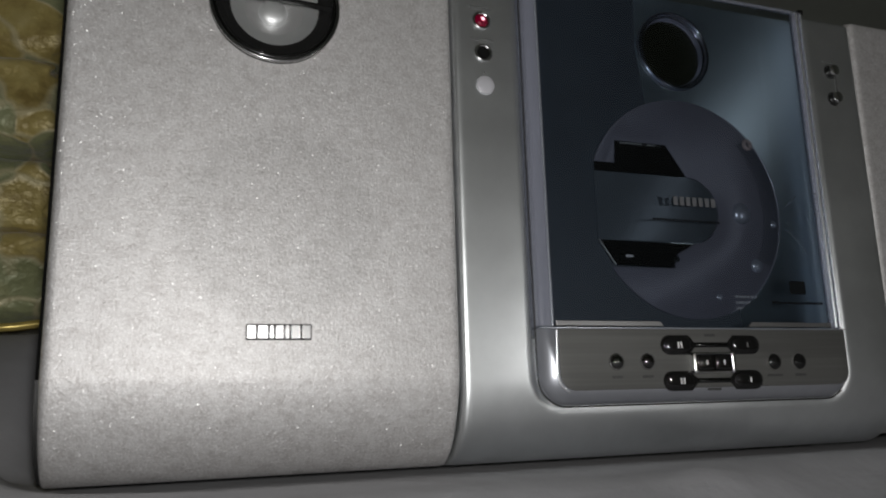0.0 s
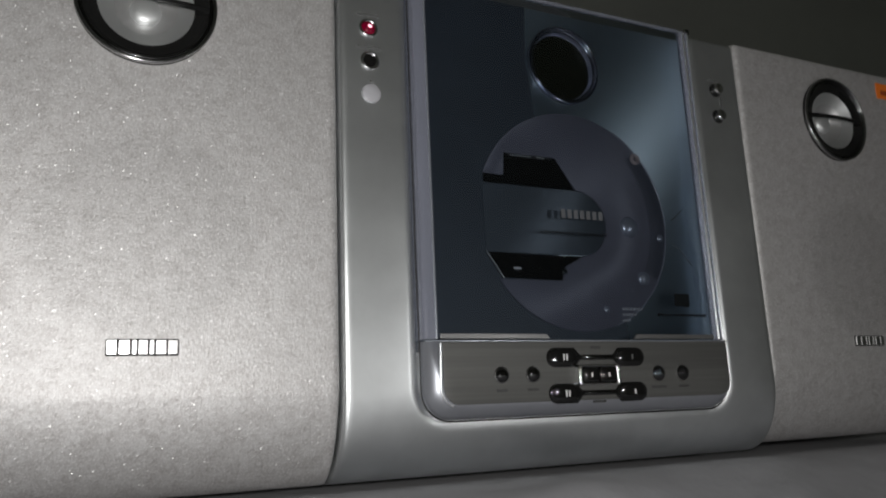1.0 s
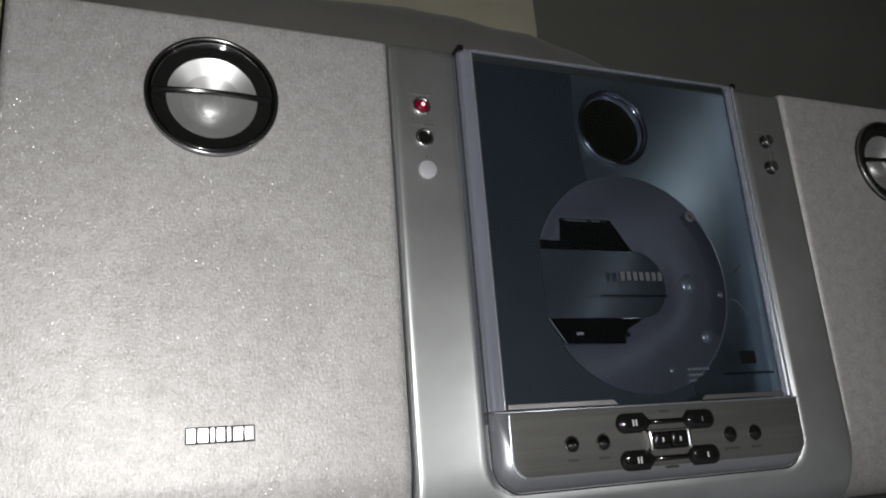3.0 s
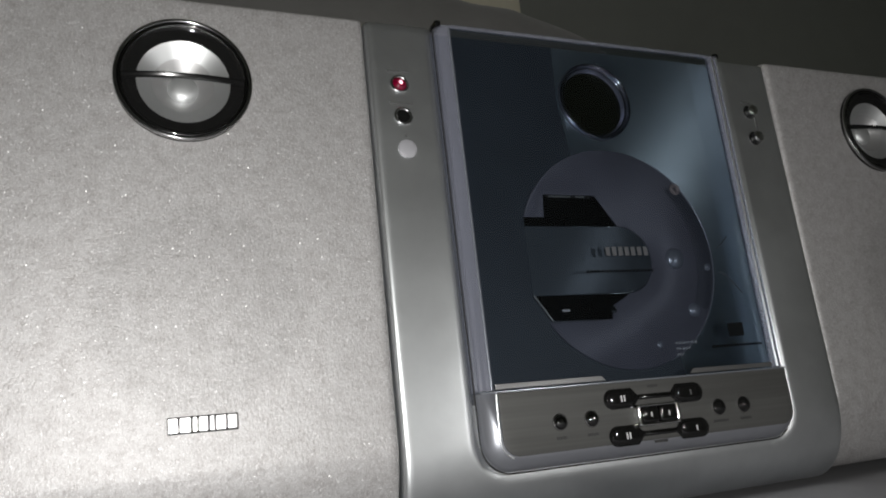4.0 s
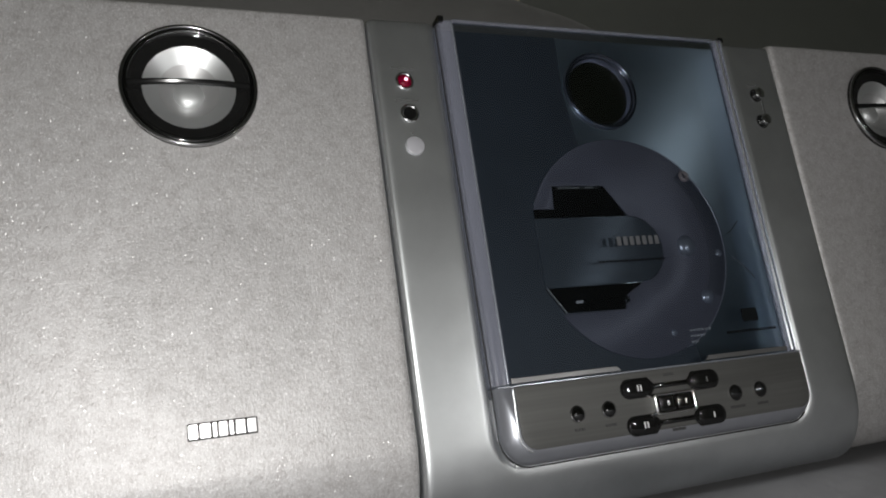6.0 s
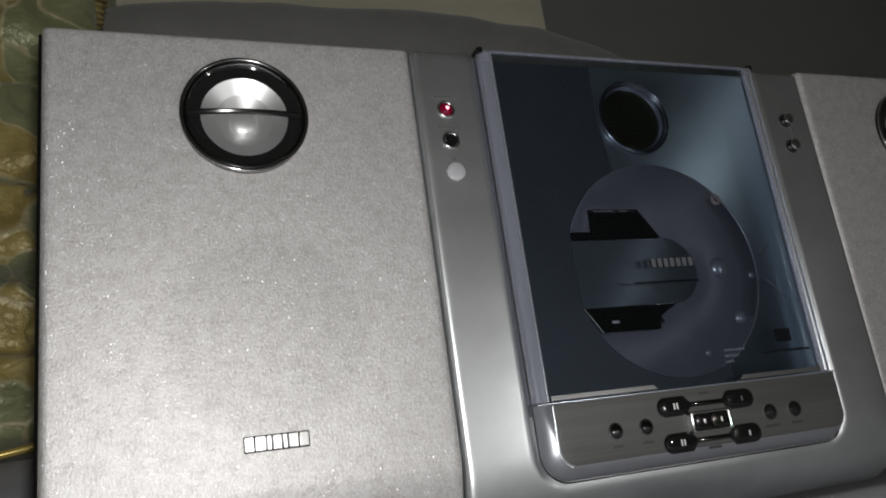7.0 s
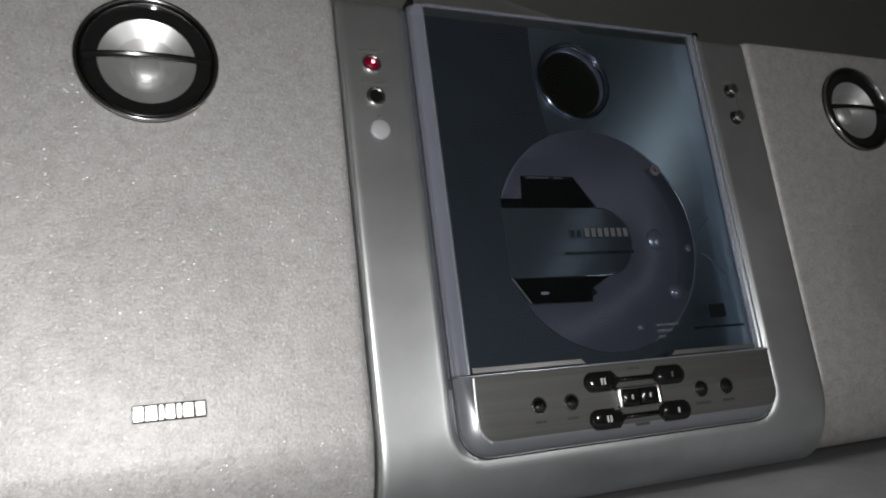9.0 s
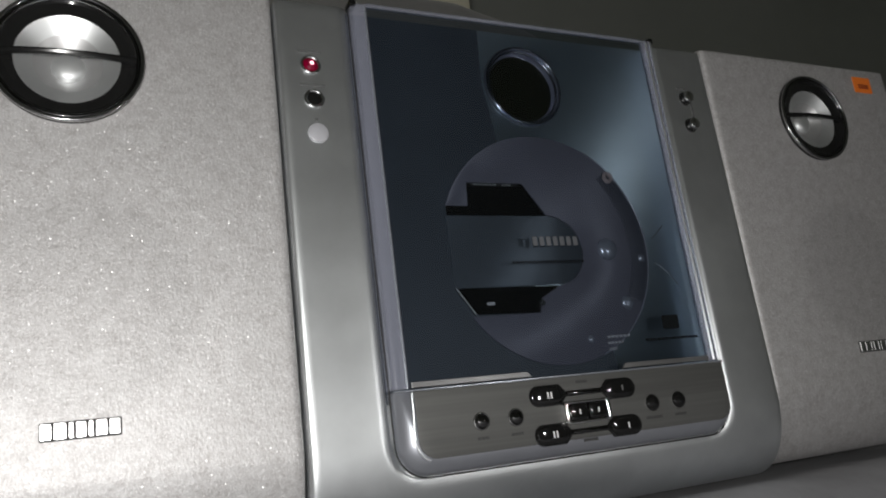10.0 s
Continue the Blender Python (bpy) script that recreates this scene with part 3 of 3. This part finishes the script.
speaker = loudspeaker()
speaker.location = (-0.2256, 0, 0)
tagged(speaker, "grey cloth-fronted loudspeaker beside the stereo, on the sheet", "loudspeaker", "pair of loudspeakers")
other = copy_thing(speaker, pose(0.2262, 0.005, 0.0030, 1.0, 0, 0))
tagged(other, "grey cloth-fronted loudspeaker with an orange price sticker", "loudspeaker", "pair of loudspeakers")
sticker = part("price_sticker", plate(rounded(0.0515, 0.0695, 0.2415, 0.2535, 0.0008, 2), [], -0.0006, -0.0001), ORANGE, other, "orange paper price sticker", smooth=0)
print_bars("ink_marks", 0.0555, 0.0660, 0.2462, 0.0034, 4, -0.0008, INK, sticker, "faint printed bars")


# ---- stereo unit ----
stereo = tagged(new("stereo_system"), "silver compact stereo with a smoked glass disc window", "stereo")
W, IN_L, IN_R = 0.1360, -0.0988, 0.0957
rows = [(0.02, HEIGHT), (0.008, HEIGHT)] + front_profile(0.002, 0.004)[2:]
steps = [0.0, 0.0003, 0.0008, 0.0016, 0.003]
shoulder = [0.0002, 0.0005, 0.0009, 0.0014, 0.0020, 0.0027, 0.0034, 0.0042, 0.0050, 0.0060, 0.0075]
xs = [-W + d for d in steps] + spaced(-W + 0.005, IN_L - 0.009, 0.006) + [IN_L - d for d in shoulder[::-1]] + [IN_L]
xs += spaced(IN_L + 0.0002, IN_L + 0.022, 0.0012) + spaced(IN_L + 0.028, IN_R - 0.028, 0.0114) + spaced(IN_R - 0.022, IN_R - 0.0002, 0.0012)
xs += [IN_R] + [IN_R + d for d in shoulder] + spaced(IN_R + 0.009, W - 0.005, 0.006) + [W - d for d in steps[::-1]]
SILL, FOOT, CORNER = 0.060, 0.0260, 0.016


def opening_gap(x, z):
    """How far a point of the front lies outside the opening of the lid and the panel, which has round lower corners."""
    mid, half = (IN_L + IN_R) / 2, (IN_R - IN_L) / 2
    dx, dz = abs(x - mid) - half + CORNER, FOOT + CORNER - z
    if dx > 0 and dz > 0:
        return math.hypot(dx, dz) - CORNER
    return max(dx, dz) - CORNER


def body_depth(x, row):
    y, z = row
    back = edge_round(W - abs(x), 0.003)
    gap = opening_gap(x, z)
    side = max(0.0, min(1.0, (z - FOOT) / CORNER))
    back += (0.18 + 0.42 * side) * edge_round(max(gap, 0.0), 0.0055)
    if gap < 0 and z > SILL:
        back += 0.019
    return (x, y + back, z)


rows_split = []
for a, b in zip(rows, rows[1:]):
    rows_split.append(a)
    if a[1] > SILL >= b[1]:
        rows_split += [(0.0, SILL + 0.0001), (0.0, SILL)]
rows_split.append(rows[-1])
bm = face_sheet(xs, rows_split, body_depth)
rim = [e for e in bm.edges if e.is_boundary and abs(abs(e.verts[0].co.x) - W) < 1e-6 and abs(abs(e.verts[1].co.x) - W) < 1e-6]
for v in bmesh.ops.extrude_edge_only(bm, edges=rim)["geom"]:
    if isinstance(v, bmesh.types.BMVert):
        v.co.y += 0.008
body = part("front_shell", bm, SILVER, stereo, "satin silver plastic front curving back at the foot", smooth=50)
part("housing", box(-W + 0.002, W - 0.002, 0.0445, 0.20, 0.0, 0.2585, 0.002), BLACK_MATT, stereo, "dark rear housing")

# disc bay behind the window
CX, CZ, R = 0.003, 0.1335, 0.0628
DX, DZ = 0.0025, 0.2270
bay_hole = [(DX - CX + 0.0236 * math.cos(2 * math.pi * k / 64), DZ - CZ + 0.0236 * math.sin(2 * math.pi * k / 64)) for k in range(64)]
bay_edge = [(IN_L + 0.0003 - CX, 0.0605 - CZ), (IN_R - 0.0003 - CX, 0.0605 - CZ), (IN_R - 0.0003 - CX, 0.2598 - CZ), (IN_L + 0.0003 - CX, 0.2598 - CZ)]
bay = part("bay_plate", plate(bay_edge, [bay_hole], 0.0, 0.002), BAY, stereo, "brushed blue-grey metal plate of the disc bay", smooth=0)
bay.location = (CX, 0.0060, CZ)
dim_sheet_edge = [(IN_L + 0.0004, 0.0606), (0.034, 0.0606), (0.030, 0.085), (-0.020, 0.120), (-0.0300, 0.175), (-0.0190, 0.1870), (-0.0235, 0.2270), (-0.0215, 0.2597), (IN_L + 0.0004, 0.2597)]
part("bay_wall", box(0.0943, 0.0956, -0.0004, 0.0059, 0.0606, 0.2596, 0.0003, 1), SLATE, stereo, "dark side wall of the disc bay", smooth=30)
part("bay_dim_sheet", plate(dim_sheet_edge, [], 0.0057, 0.0061), SLATE, stereo, "dark sheet added for the dim left side of the bay plate", smooth=0)
for marks in ([(0.0715, 0.1380), (0.0745, 0.1395), (0.0775, 0.1422), (0.0815, 0.1455)], [(0.0700, 0.1240), (0.0745, 0.1215), (0.0790, 0.1170), (0.0845, 0.1105)]):
    bm = bmesh.new()
    for (xa, za), (xb, zb) in zip(marks, marks[1:]):
        side = Vector((za - zb, 0, xb - xa)).normalized() * 0.0004
        va, vb = Vector((xa - CX, -0.0003, za - CZ)), Vector((xb - CX, -0.0003, zb - CZ))
        ring_a = [bm.verts.new(va + o) for o in (side, -side, Vector((0, -0.0002, 0)))]
        ring_b = [bm.verts.new(vb + o) for o in (side, -side, Vector((0, -0.0002, 0)))]
        for i in range(3):
            j = (i + 1) % 3
            bm.faces.new((ring_a[i], ring_a[j], ring_b[j], ring_b[i]))
    part("pale_stroke", bm, EDGE, bay, "thin pale curved stroke", smooth=0)
upper = [(-0.0555, 0.1505), (0.003, 0.1505), (-0.009, 0.1685), (-0.042, 0.1685), (-0.043, 0.1555), (-0.0555, 0.1555)]
lower = [(-0.0565, 0.1125), (-0.0475, 0.0990), (-0.0095, 0.0985), (-0.0085, 0.1055), (-0.0050, 0.1075), (0.0065, 0.1125)]
tip = arc(0.0035, 0.1315, 0.0190, -90, 90, 20)
a0, a1 = math.atan2(0.1555 - CZ, -0.0555 - CX), math.atan2(0.0990 - CZ, -0.0475 - CX)
ring_arc = [(CX + R * math.cos(a0 + (a1 - a0) * k / 90), CZ + R * math.sin(a0 + (a1 - a0) * k / 90)) for k in range(91)]
around = ring_arc + lower[2:5] + [(0.0020, 0.1110)] + tip + upper[2:5]
disc = part("disc_platform", plate(around, [], 0.0046, 0.0055, 0.0003), DISC, stereo, "round slate-grey disc platform cut by a tongue and two dark slots", smooth=30)
edge = arc(CX, CZ, R, -70, 62, 50)
bm = bmesh.new()
prev = None
for x, z in edge:
    u = Vector((x - CX, 0, z - CZ)).normalized()
    sec = [bm.verts.new(Vector((x, 0.0046, z)) + 0.0004 * (math.cos(k * math.pi / 4) * u + math.sin(k * math.pi / 4) * Vector((0, 1, 0)))) for k in range(8)]
    if prev:
        for k in range(8):
            bm.faces.new((prev[k], prev[(k + 1) % 8], sec[(k + 1) % 8], sec[k]))
    prev = sec
part("disc_rim_glint", bm, GLOSS, disc, "fine paler bead standing for the highlight on the right edge", smooth=60)
outer_crescent, inner_crescent = arc(CX, CZ, R - 0.0012, -32, 44, 40), arc(CX - 0.010, CZ, R - 0.0018, 40, -28, 40)
part("disc_crescent", plate(outer_crescent + inner_crescent, [], 0.0043, 0.0047, 0.0001), CRESCENT, disc, "thin darker crescent along the rim", smooth=30)
part("slot_edge", plate([(-0.0562, 0.1125), (-0.0471, 0.0990), (-0.0466, 0.0990), (-0.0557, 0.1125)], [], 0.0040, 0.0050), CONE, disc, "thin bright cut edge of the slot", smooth=0)
tongue = [(-0.0560, 0.1128)] + arc(0.0035, 0.1315, 0.0187, -90, 90, 20) + [(-0.0560, 0.1503)]
part("tongue", plate(tongue, [], 0.0048, 0.0056, 0.0001), TONGUE, disc, "brushed rounded tongue", smooth=30)
for name, loop in (("upper_slot", upper), ("lower_slot", lower)):
    mx, mz = sum(p[0] for p in loop) / 6, sum(p[1] for p in loop) / 6
    part(name, plate([(mx + (x - mx) * 0.995, mz + (z - mz) * 0.99) for x, z in loop], [], 0.0050, 0.0054), BLACK, disc, "dark open slot", smooth=0)
comb = part("slot_comb", box(-0.0400, -0.0120, 0.0044, 0.0052, 0.1668, 0.1679), BLACK_MATT, disc, "dark comb strip in the slot", smooth=0)
for k in range(14):
    x = -0.0385 + 0.0014 * k + (0.0030 if k > 9 else 0.0)
    part("tooth", box(x, x + 0.0008, 0.0040, 0.0046, 0.1668, 0.1678), CONE, comb, smooth=0)
part("slot_pivot", turned([(0.0020, 0.0046), (0.0019, 0.0038), (0.0011, 0.0034), (0.0, 0.0036)], -0.0085, 0.1035, 20), RING_EDGE, disc, "small bright metal pivot")
part("slot_lens", box(-0.040, -0.0355, 0.0046, 0.0052, 0.1035, 0.1050, 0.0002, 1), WHITE, disc)
part("bump", dome(0.0385, 0.1315, 0.0062, 0.0047, 0.0034), GLOSS, disc, "shiny round knob")
part("bump", dome(0.0455, 0.1015, 0.0040, 0.0047, 0.0022), GLOSS, disc, "shiny round knob")
part("bump", dome(0.0605, 0.1262, 0.0022, 0.0045, 0.0014), GLOSS, disc, "small shiny stud")
part("bump", dome(0.0180, 0.0832, 0.0020, 0.0047, 0.0008), GLOSS, disc, "small shiny stud")
part("rivet", turned(torus_profile(0.0024, 0.0012, 0.0040, 8), 0.0475, 0.1735, 20), RIVET, disc, "small pale rivet")
for k in range(3):
    print_bars("small_print", 0.0275, 0.0275 + 0.0155 - 0.005 * k, 0.0835 - 0.0032 * k, 0.0013, 6 - k, 0.0039, WHITE, disc, "tiny pale print", 0.45)

# lid: smoked window in a clear acrylic rim
lid = part("lid_window", box(-0.0898, 0.0862, -0.0032, -0.0012, 0.0655, 0.2594, 0.0003, 1), SMOKED, stereo, "smoked bluish see-through lid window", smooth=30)
lid.visible_shadow = False


def rail_bar(profile, z0, z1):
    """An upright bar whose section in x and y is the profile."""
    bm = bmesh.new()
    low, high = [bm.verts.new((x, y, z0)) for x, y in profile], [bm.verts.new((x, y, z1)) for x, y in profile]
    for i in range(len(profile)):
        j = (i + 1) % len(profile)
        bm.faces.new((low[i], low[j], high[j], high[i]))
    bm.faces.new(low[::-1])
    bm.faces.new(high)
    return bm


left_section = [(-0.0898, -0.0012), (-0.0898, -0.0040), (-0.0904, -0.0044), (-0.0911, -0.0043), (-0.0913, -0.0039), (-0.0938, -0.0042), (-0.0958, -0.0039),
                (-0.0970, -0.0031), (-0.0977, -0.0018), (-0.0980, 0.0005), (-0.0980, 0.0040), (-0.0970, 0.0040), (-0.0962, -0.0012)]
right_section = [(0.0862, -0.0012), (0.0862, -0.0036), (0.0869, -0.0038), (0.0876, -0.0046), (0.0890, -0.0050), (0.0898, -0.0042), (0.0906, -0.0042),
                 (0.0914, -0.0050), (0.0926, -0.0046), (0.0934, -0.0030), (0.0938, 0.0), (0.0938, 0.0040), (0.0930, 0.0040), (0.0922, -0.0012)]
for section, cap_x in ((left_section, -0.0984), (right_section, 0.0912)):
    rail = part("lid_rail", rail_bar(section, 0.0658, 0.2600), ACRYLIC, lid, "clear acrylic side rail with rounded edges", smooth=50)
    rail.visible_shadow = False
    part("hinge_cap", box(cap_x, cap_x + 0.0036, -0.0046, 0.004, 0.2590, 0.2626, 0.0008, 2), BLACK, lid, "black hinge cap")
for rx in (0.0885, 0.0918):
    part("rail_ridge", rod(rx, -0.0046, 0.0660, 0.2590, 0.0007), EDGE_BRIGHT, lid, "bright rounded ridge of the rail", smooth=60).visible_shadow = False
part("rail_ridge", rod(-0.0907, -0.0041, 0.0660, 0.2590, 0.0005), EDGE, lid, "bright rounded ridge of the rail", smooth=60)
part("lid_rim", box(-0.0898, 0.0862, -0.0040, -0.0010, 0.2595, 0.2612, 0.0006, 3), ACRYLIC, lid, "clear acrylic upper rim", smooth=40)
for pts in ([(-0.0885, 0.0660), (-0.0260, 0.0660), (-0.0285, 0.0686), (-0.0885, 0.0686)], [(0.0275, 0.0660), (0.0858, 0.0660), (0.0858, 0.0686), (0.0302, 0.0686)]):
    part("lid_ledge", plate(pts, [], -0.0040, -0.0033, 0.0002), LEDGE, lid, "pale metal ledge", smooth=0)
print_bars("name_print", -0.0140, 0.0147, 0.1340, 0.0048, 7, -0.0036, PRINT_LIGHT, lid, "name drawn as plain pale bars", 0.38)
print_bars("line_print", -0.0275, 0.0165, 0.1232, 0.0012, 18, -0.0034, PRINT_DARK, lid, "thin dark line of print", 0.5)
part("disc_mark", plate(rounded(0.0595, 0.0705, 0.0845, 0.0920, 0.001, 3), [], -0.0036, -0.0033), PRINT_MARK, lid, "small dark square mark", smooth=0)
print_bars("foot_print", 0.0460, 0.0820, 0.0795, 0.0014, 14, -0.0035, PRINT_MARK, lid, "thin dark line of print", 0.3)

# round display sunk in a chrome cup
cup = part("display_cup", turned([(0.0243, 0.0050), (0.0239, 0.0040), (0.0231, 0.0036), (0.0224, 0.0042), (0.0216, 0.0060), (0.0207, 0.0082), (0.0200, 0.0091)], DX, DZ, 72), CUP, stereo, "chrome cup round the display")
part("cup_sleeve", turned([(0.0243, 0.0048), (0.0243, 0.0062)], DX, DZ, 64), SLATE, cup)
part("cup_rim", turned(torus_profile(0.0232, 0.0009, 0.0042, 14), DX, DZ, 72), RIM_DARK, cup, "rounded bright rim")
part("cup_bead", turned(torus_profile(0.0219, 0.0009, 0.0056, 12), DX, DZ, 72), RIM_DARK, cup, "polished inner bead of the cup")
part("display_face", turned([(0.0201, 0.0094), (0.0, 0.0091)], DX, DZ, 48), DISPLAY, cup, "blank dark display")
part("display_ring", turned(torus_profile(0.0201, 0.0005, 0.0089, 8), DX, DZ, 72), CHROME, cup, "thin chrome ring")

# control panel with its clear rim


def u_shape(x0, x1, foot, top, r):
    """An upright tray outline, square above and with round lower corners."""
    return [(x1, top), (x0, top)] + arc(x0 + r, foot + r, r, 180, 270, 12) + arc(x1 - r, foot + r, r, -90, 0, 12)


rim_shape = u_shape(-0.0972, 0.0950, 0.0276, 0.0648, 0.0145)
swell = u_shape(-0.0958, 0.0940, 0.0288, 0.0648, 0.0132)
lip = u_shape(-0.0902, 0.0926, 0.0332, 0.0646, 0.0098)
face = u_shape(-0.0888, 0.0918, 0.0344, 0.0644, 0.0085)
bm = bmesh.new()
loops = []
for shape, y in ((rim_shape, 0.014), (rim_shape, 0.0008), (swell, -0.0016), (lip, -0.0054), (face, -0.0056), (face, -0.0040)):
    loops.append([bm.verts.new((x, y, z)) for x, z in shape])
for a, b in zip(loops, loops[1:]):
    for i in range(len(a)):
        j = (i + 1) % len(a)
        bm.faces.new((a[i], a[j], b[j], b[i]))
panel_rim = part("panel_rim", bm, RIM, stereo, "clear grey plastic rim with rounded corners", smooth=50)
panel = part("control_panel", plate(face, [], -0.0062, -0.0030, 0.0005), PANEL, stereo, "brushed warm grey metal control panel", smooth=30)


def bead(path, y, r):
    """A thin round bead along a line of (x, z)."""
    bm = bmesh.new()
    prev = None
    for i, (x, z) in enumerate(path):
        (xa, za), (xb, zb) = path[max(i - 1, 0)], path[min(i + 1, len(path) - 1)]
        out = Vector((zb - za, 0, xa - xb)).normalized()
        sec = [bm.verts.new(Vector((x, y, z)) + r * (math.cos(k * math.pi / 4) * out + math.sin(k * math.pi / 4) * Vector((0, 1, 0)))) for k in range(8)]
        if prev:
            for k in range(8):
                bm.faces.new((prev[k], prev[(k + 1) % 8], sec[(k + 1) % 8], sec[k]))
        prev = sec
    return bm


part("rim_edge", bead([(-0.0895, 0.0636)] + lip[2:12], -0.0055, 0.0005), EDGE_BRIGHT, panel_rim, "bright rounded inner edge of the rim", smooth=60)
part("rim_edge", bead(swell[20:] + [(0.0940, 0.0640)], -0.0016, 0.0004), EDGE_BRIGHT, panel_rim, "bright bead standing for the highlight on the rim's right edge", smooth=60)
gap_line = [(-0.0984, 0.2585), (-0.0984, 0.16), (-0.0984, 0.10)] + u_shape(-0.0980, 0.0954, 0.0269, 0.0640, 0.0152)[1:] + [(0.0954, 0.0640)]
part("gap_shade", bead(gap_line, 0.0003, 0.0004), BLACK_MATT, stereo, "black bead standing in for the shaded gap round the lid and the panel", smooth=60)
part("panel_top_edge", box(-0.0975, 0.0935, -0.0058, -0.0030, 0.0645, 0.0652, 0.0002, 1), EDGE, panel_rim, "thin bright upper edge", smooth=0)
FY = -0.0062
for x, z, r, mat in ((-0.0575, 0.0480, 0.0036, CHROME), (-0.0395, 0.0480, 0.0036, CHROME), (0.0400, 0.0472, 0.0043, BLACK), (0.0570, 0.0472, 0.0043, BLACK)):
    seat = part("button_seat", turned(torus_profile(r, 0.0006, FY, 8), x, z, 28), RING_EDGE if mat is CHROME else PANEL, panel)
    part("button", dome(x, z, r, FY - 0.0001, 0.0026), RING if mat is CHROME else BLACK, panel, "small dark chrome button" if mat is CHROME else "small glossy black button")
for zc in (0.0562, 0.0380):
    half = [(0.0, 0.0013), (-0.0105, 0.0013), (-0.0140, 0.0050)] + arc(-0.0260, 0.0, 0.0050, 90, 270, 10) + [(-0.0140, -0.0050), (-0.0105, -0.0013), (0.0, -0.0013)]
    outline = half[1:-1] + [(-x, -z) for x, z in half[1:-1]]
    bezel = part("key_bezel", plate([(x, zc + z) for x, z in outline], [], FY - 0.0006, FY + 0.0004, 0.0003), BLACK, panel, "dumbbell-shaped black key surround", smooth=40)
    for xc in (-0.0213, 0.0213):
        part("key", soft_slab(xc, FY - 0.0004, zc, 0.0086, 0.0013, 0.0042, 0.62, 40, 20), BLACK, bezel, "glossy black rocker key", smooth=60)
    for xc, mat, tall, count in ((-0.0205, GLINT_WHITE, 0.0031, 2), (0.0222, GLINT_WHITE if zc < 0.045 else PRINT_FAINT, 0.0026, 1)):
        print_bars("key_glint", xc - 0.0009 * count, xc + 0.0009 * count, zc, tall, count, FY - 0.0017, mat, bezel, "short pale strokes painted as lamp glints", 0.55)
    part("key_link", box(-0.0100, 0.0100, FY - 0.0010, FY - 0.0004, zc - 0.0006, zc + 0.0006, 0.0002), RING, bezel)
part("joystick_frame", plate(rounded(-0.0140, 0.0125, 0.0416, 0.0524, 0.0016, 4), [rounded(-0.0115, 0.0100, 0.0430, 0.0510, 0.0010, 4)], FY - 0.0030, FY + 0.0003, 0.0007), CHROME, panel, "chrome frame of the middle key", smooth=40)
for x0, x1 in ((-0.0114, -0.0010), (-0.0005, 0.0099)):
    print_bars("key_glint", (x0 + x1) / 2 - 0.0005, (x0 + x1) / 2 + 0.0005, 0.0470, 0.0022, 1, FY - 0.0037, GLINT_WHITE, panel, "short pale stroke painted as a lamp glint", 0.3)
    part("middle_key", soft_slab((x0 + x1) / 2, FY - 0.001, 0.0470, (x1 - x0) / 2, 0.0026, 0.0041, 0.34, 40, 20), BLACK, panel, "glossy dark middle key", smooth=60)
for x0, x1, z, n in ((-0.0605, -0.0545, 0.0405, 3), (-0.0430, -0.0365, 0.0405, 4), (0.0350, 0.0452, 0.0400, 7), (0.0535, 0.0610, 0.0400, 6), (-0.0035, 0.0030, 0.0612, 4), (-0.0045, 0.0040, 0.0335, 6)):
    print_bars("panel_print", x0, x1, z, 0.0013, n, FY - 0.0001, PRINT_SOFT, panel, "tiny dark print", 0.25)

# side strips: power lamp, phones socket, sensor; two knobs
LX = -0.1203
bezel = part("power_button", turned(torus_profile(0.0042, 0.0009, -0.0003, 10), LX, 0.2250, 32), CHROME, stereo, "power button with a lit red lamp")
part("red_lamp", dome(LX, 0.2250, 0.0036, -0.0002, 0.0022), RED, bezel, "dark red lens")
part("lamp_core", dome(LX + 0.0002, 0.2251, 0.0011, -0.0022, 0.0004, 16), RED_CORE, bezel, "bright core of the red lamp")
sock = part("phones_socket", turned(torus_profile(0.0042, 0.0009, -0.0003, 10), LX + 0.0004, 0.2070, 32), CHROME, stereo, "chrome-ringed headphone socket")
part("socket_hole", turned([(0.0037, -0.0004), (0.0030, -0.0003), (0.0, -0.0002)], LX + 0.0004, 0.2070, 24), BLACK, sock)
part("sensor_button", turned([(0.0050, 0.0), (0.0048, -0.0010), (0.0042, -0.0014), (0, -0.0016)], LX + 0.0008, 0.1892, 32), WHITE, stereo, "pale round sensor button")
print_bars("strip_print", LX - 0.0062, LX + 0.0058, 0.2322, 0.0013, 9, -0.0001, PRINT_FAINT, body, "tiny dark print", 0.25)
print_bars("strip_print", LX - 0.0062, LX + 0.0062, 0.2143, 0.0013, 10, -0.0001, PRINT_FAINT, body, "tiny dark print", 0.25)
print_bars("strip_print", LX, LX + 0.0014, 0.1962, 0.0012, 1, -0.0001, PRINT_FAINT, body, "tiny dark print", 0.1)
print_bars("strip_print", 0.1100, 0.1170, 0.2322, 0.0012, 6, -0.0001, PRINT_FAINT, body, "tiny dark print", 0.25)
for z in (0.2258, 0.2080):
    knob = part("knob", turned([(0.0036, 0.0002), (0.0036, -0.0032), (0.0034, -0.0036), (0, -0.0036)], 0.1148, z, 28), BLACK, stereo, "small push knob with a chrome cap", smooth=30)
    part("knob_cap", turned([(0.0036, -0.0034), (0.0035, -0.0040), (0.0030, -0.0044), (0, -0.0046)], 0.1148, z, 28), CHROME, knob, "satin chrome cap", smooth=50)
    part("knob_seat", turned(torus_profile(0.0041, 0.0005, 0.0002, 8), 0.1148, z, 24), BLACK_MATT, knob)
part("knob_groove", box(0.1180, 0.1190, -0.0004, 0.0002, 0.2095, 0.2245, 0.0001, 1), LEDGE, body)
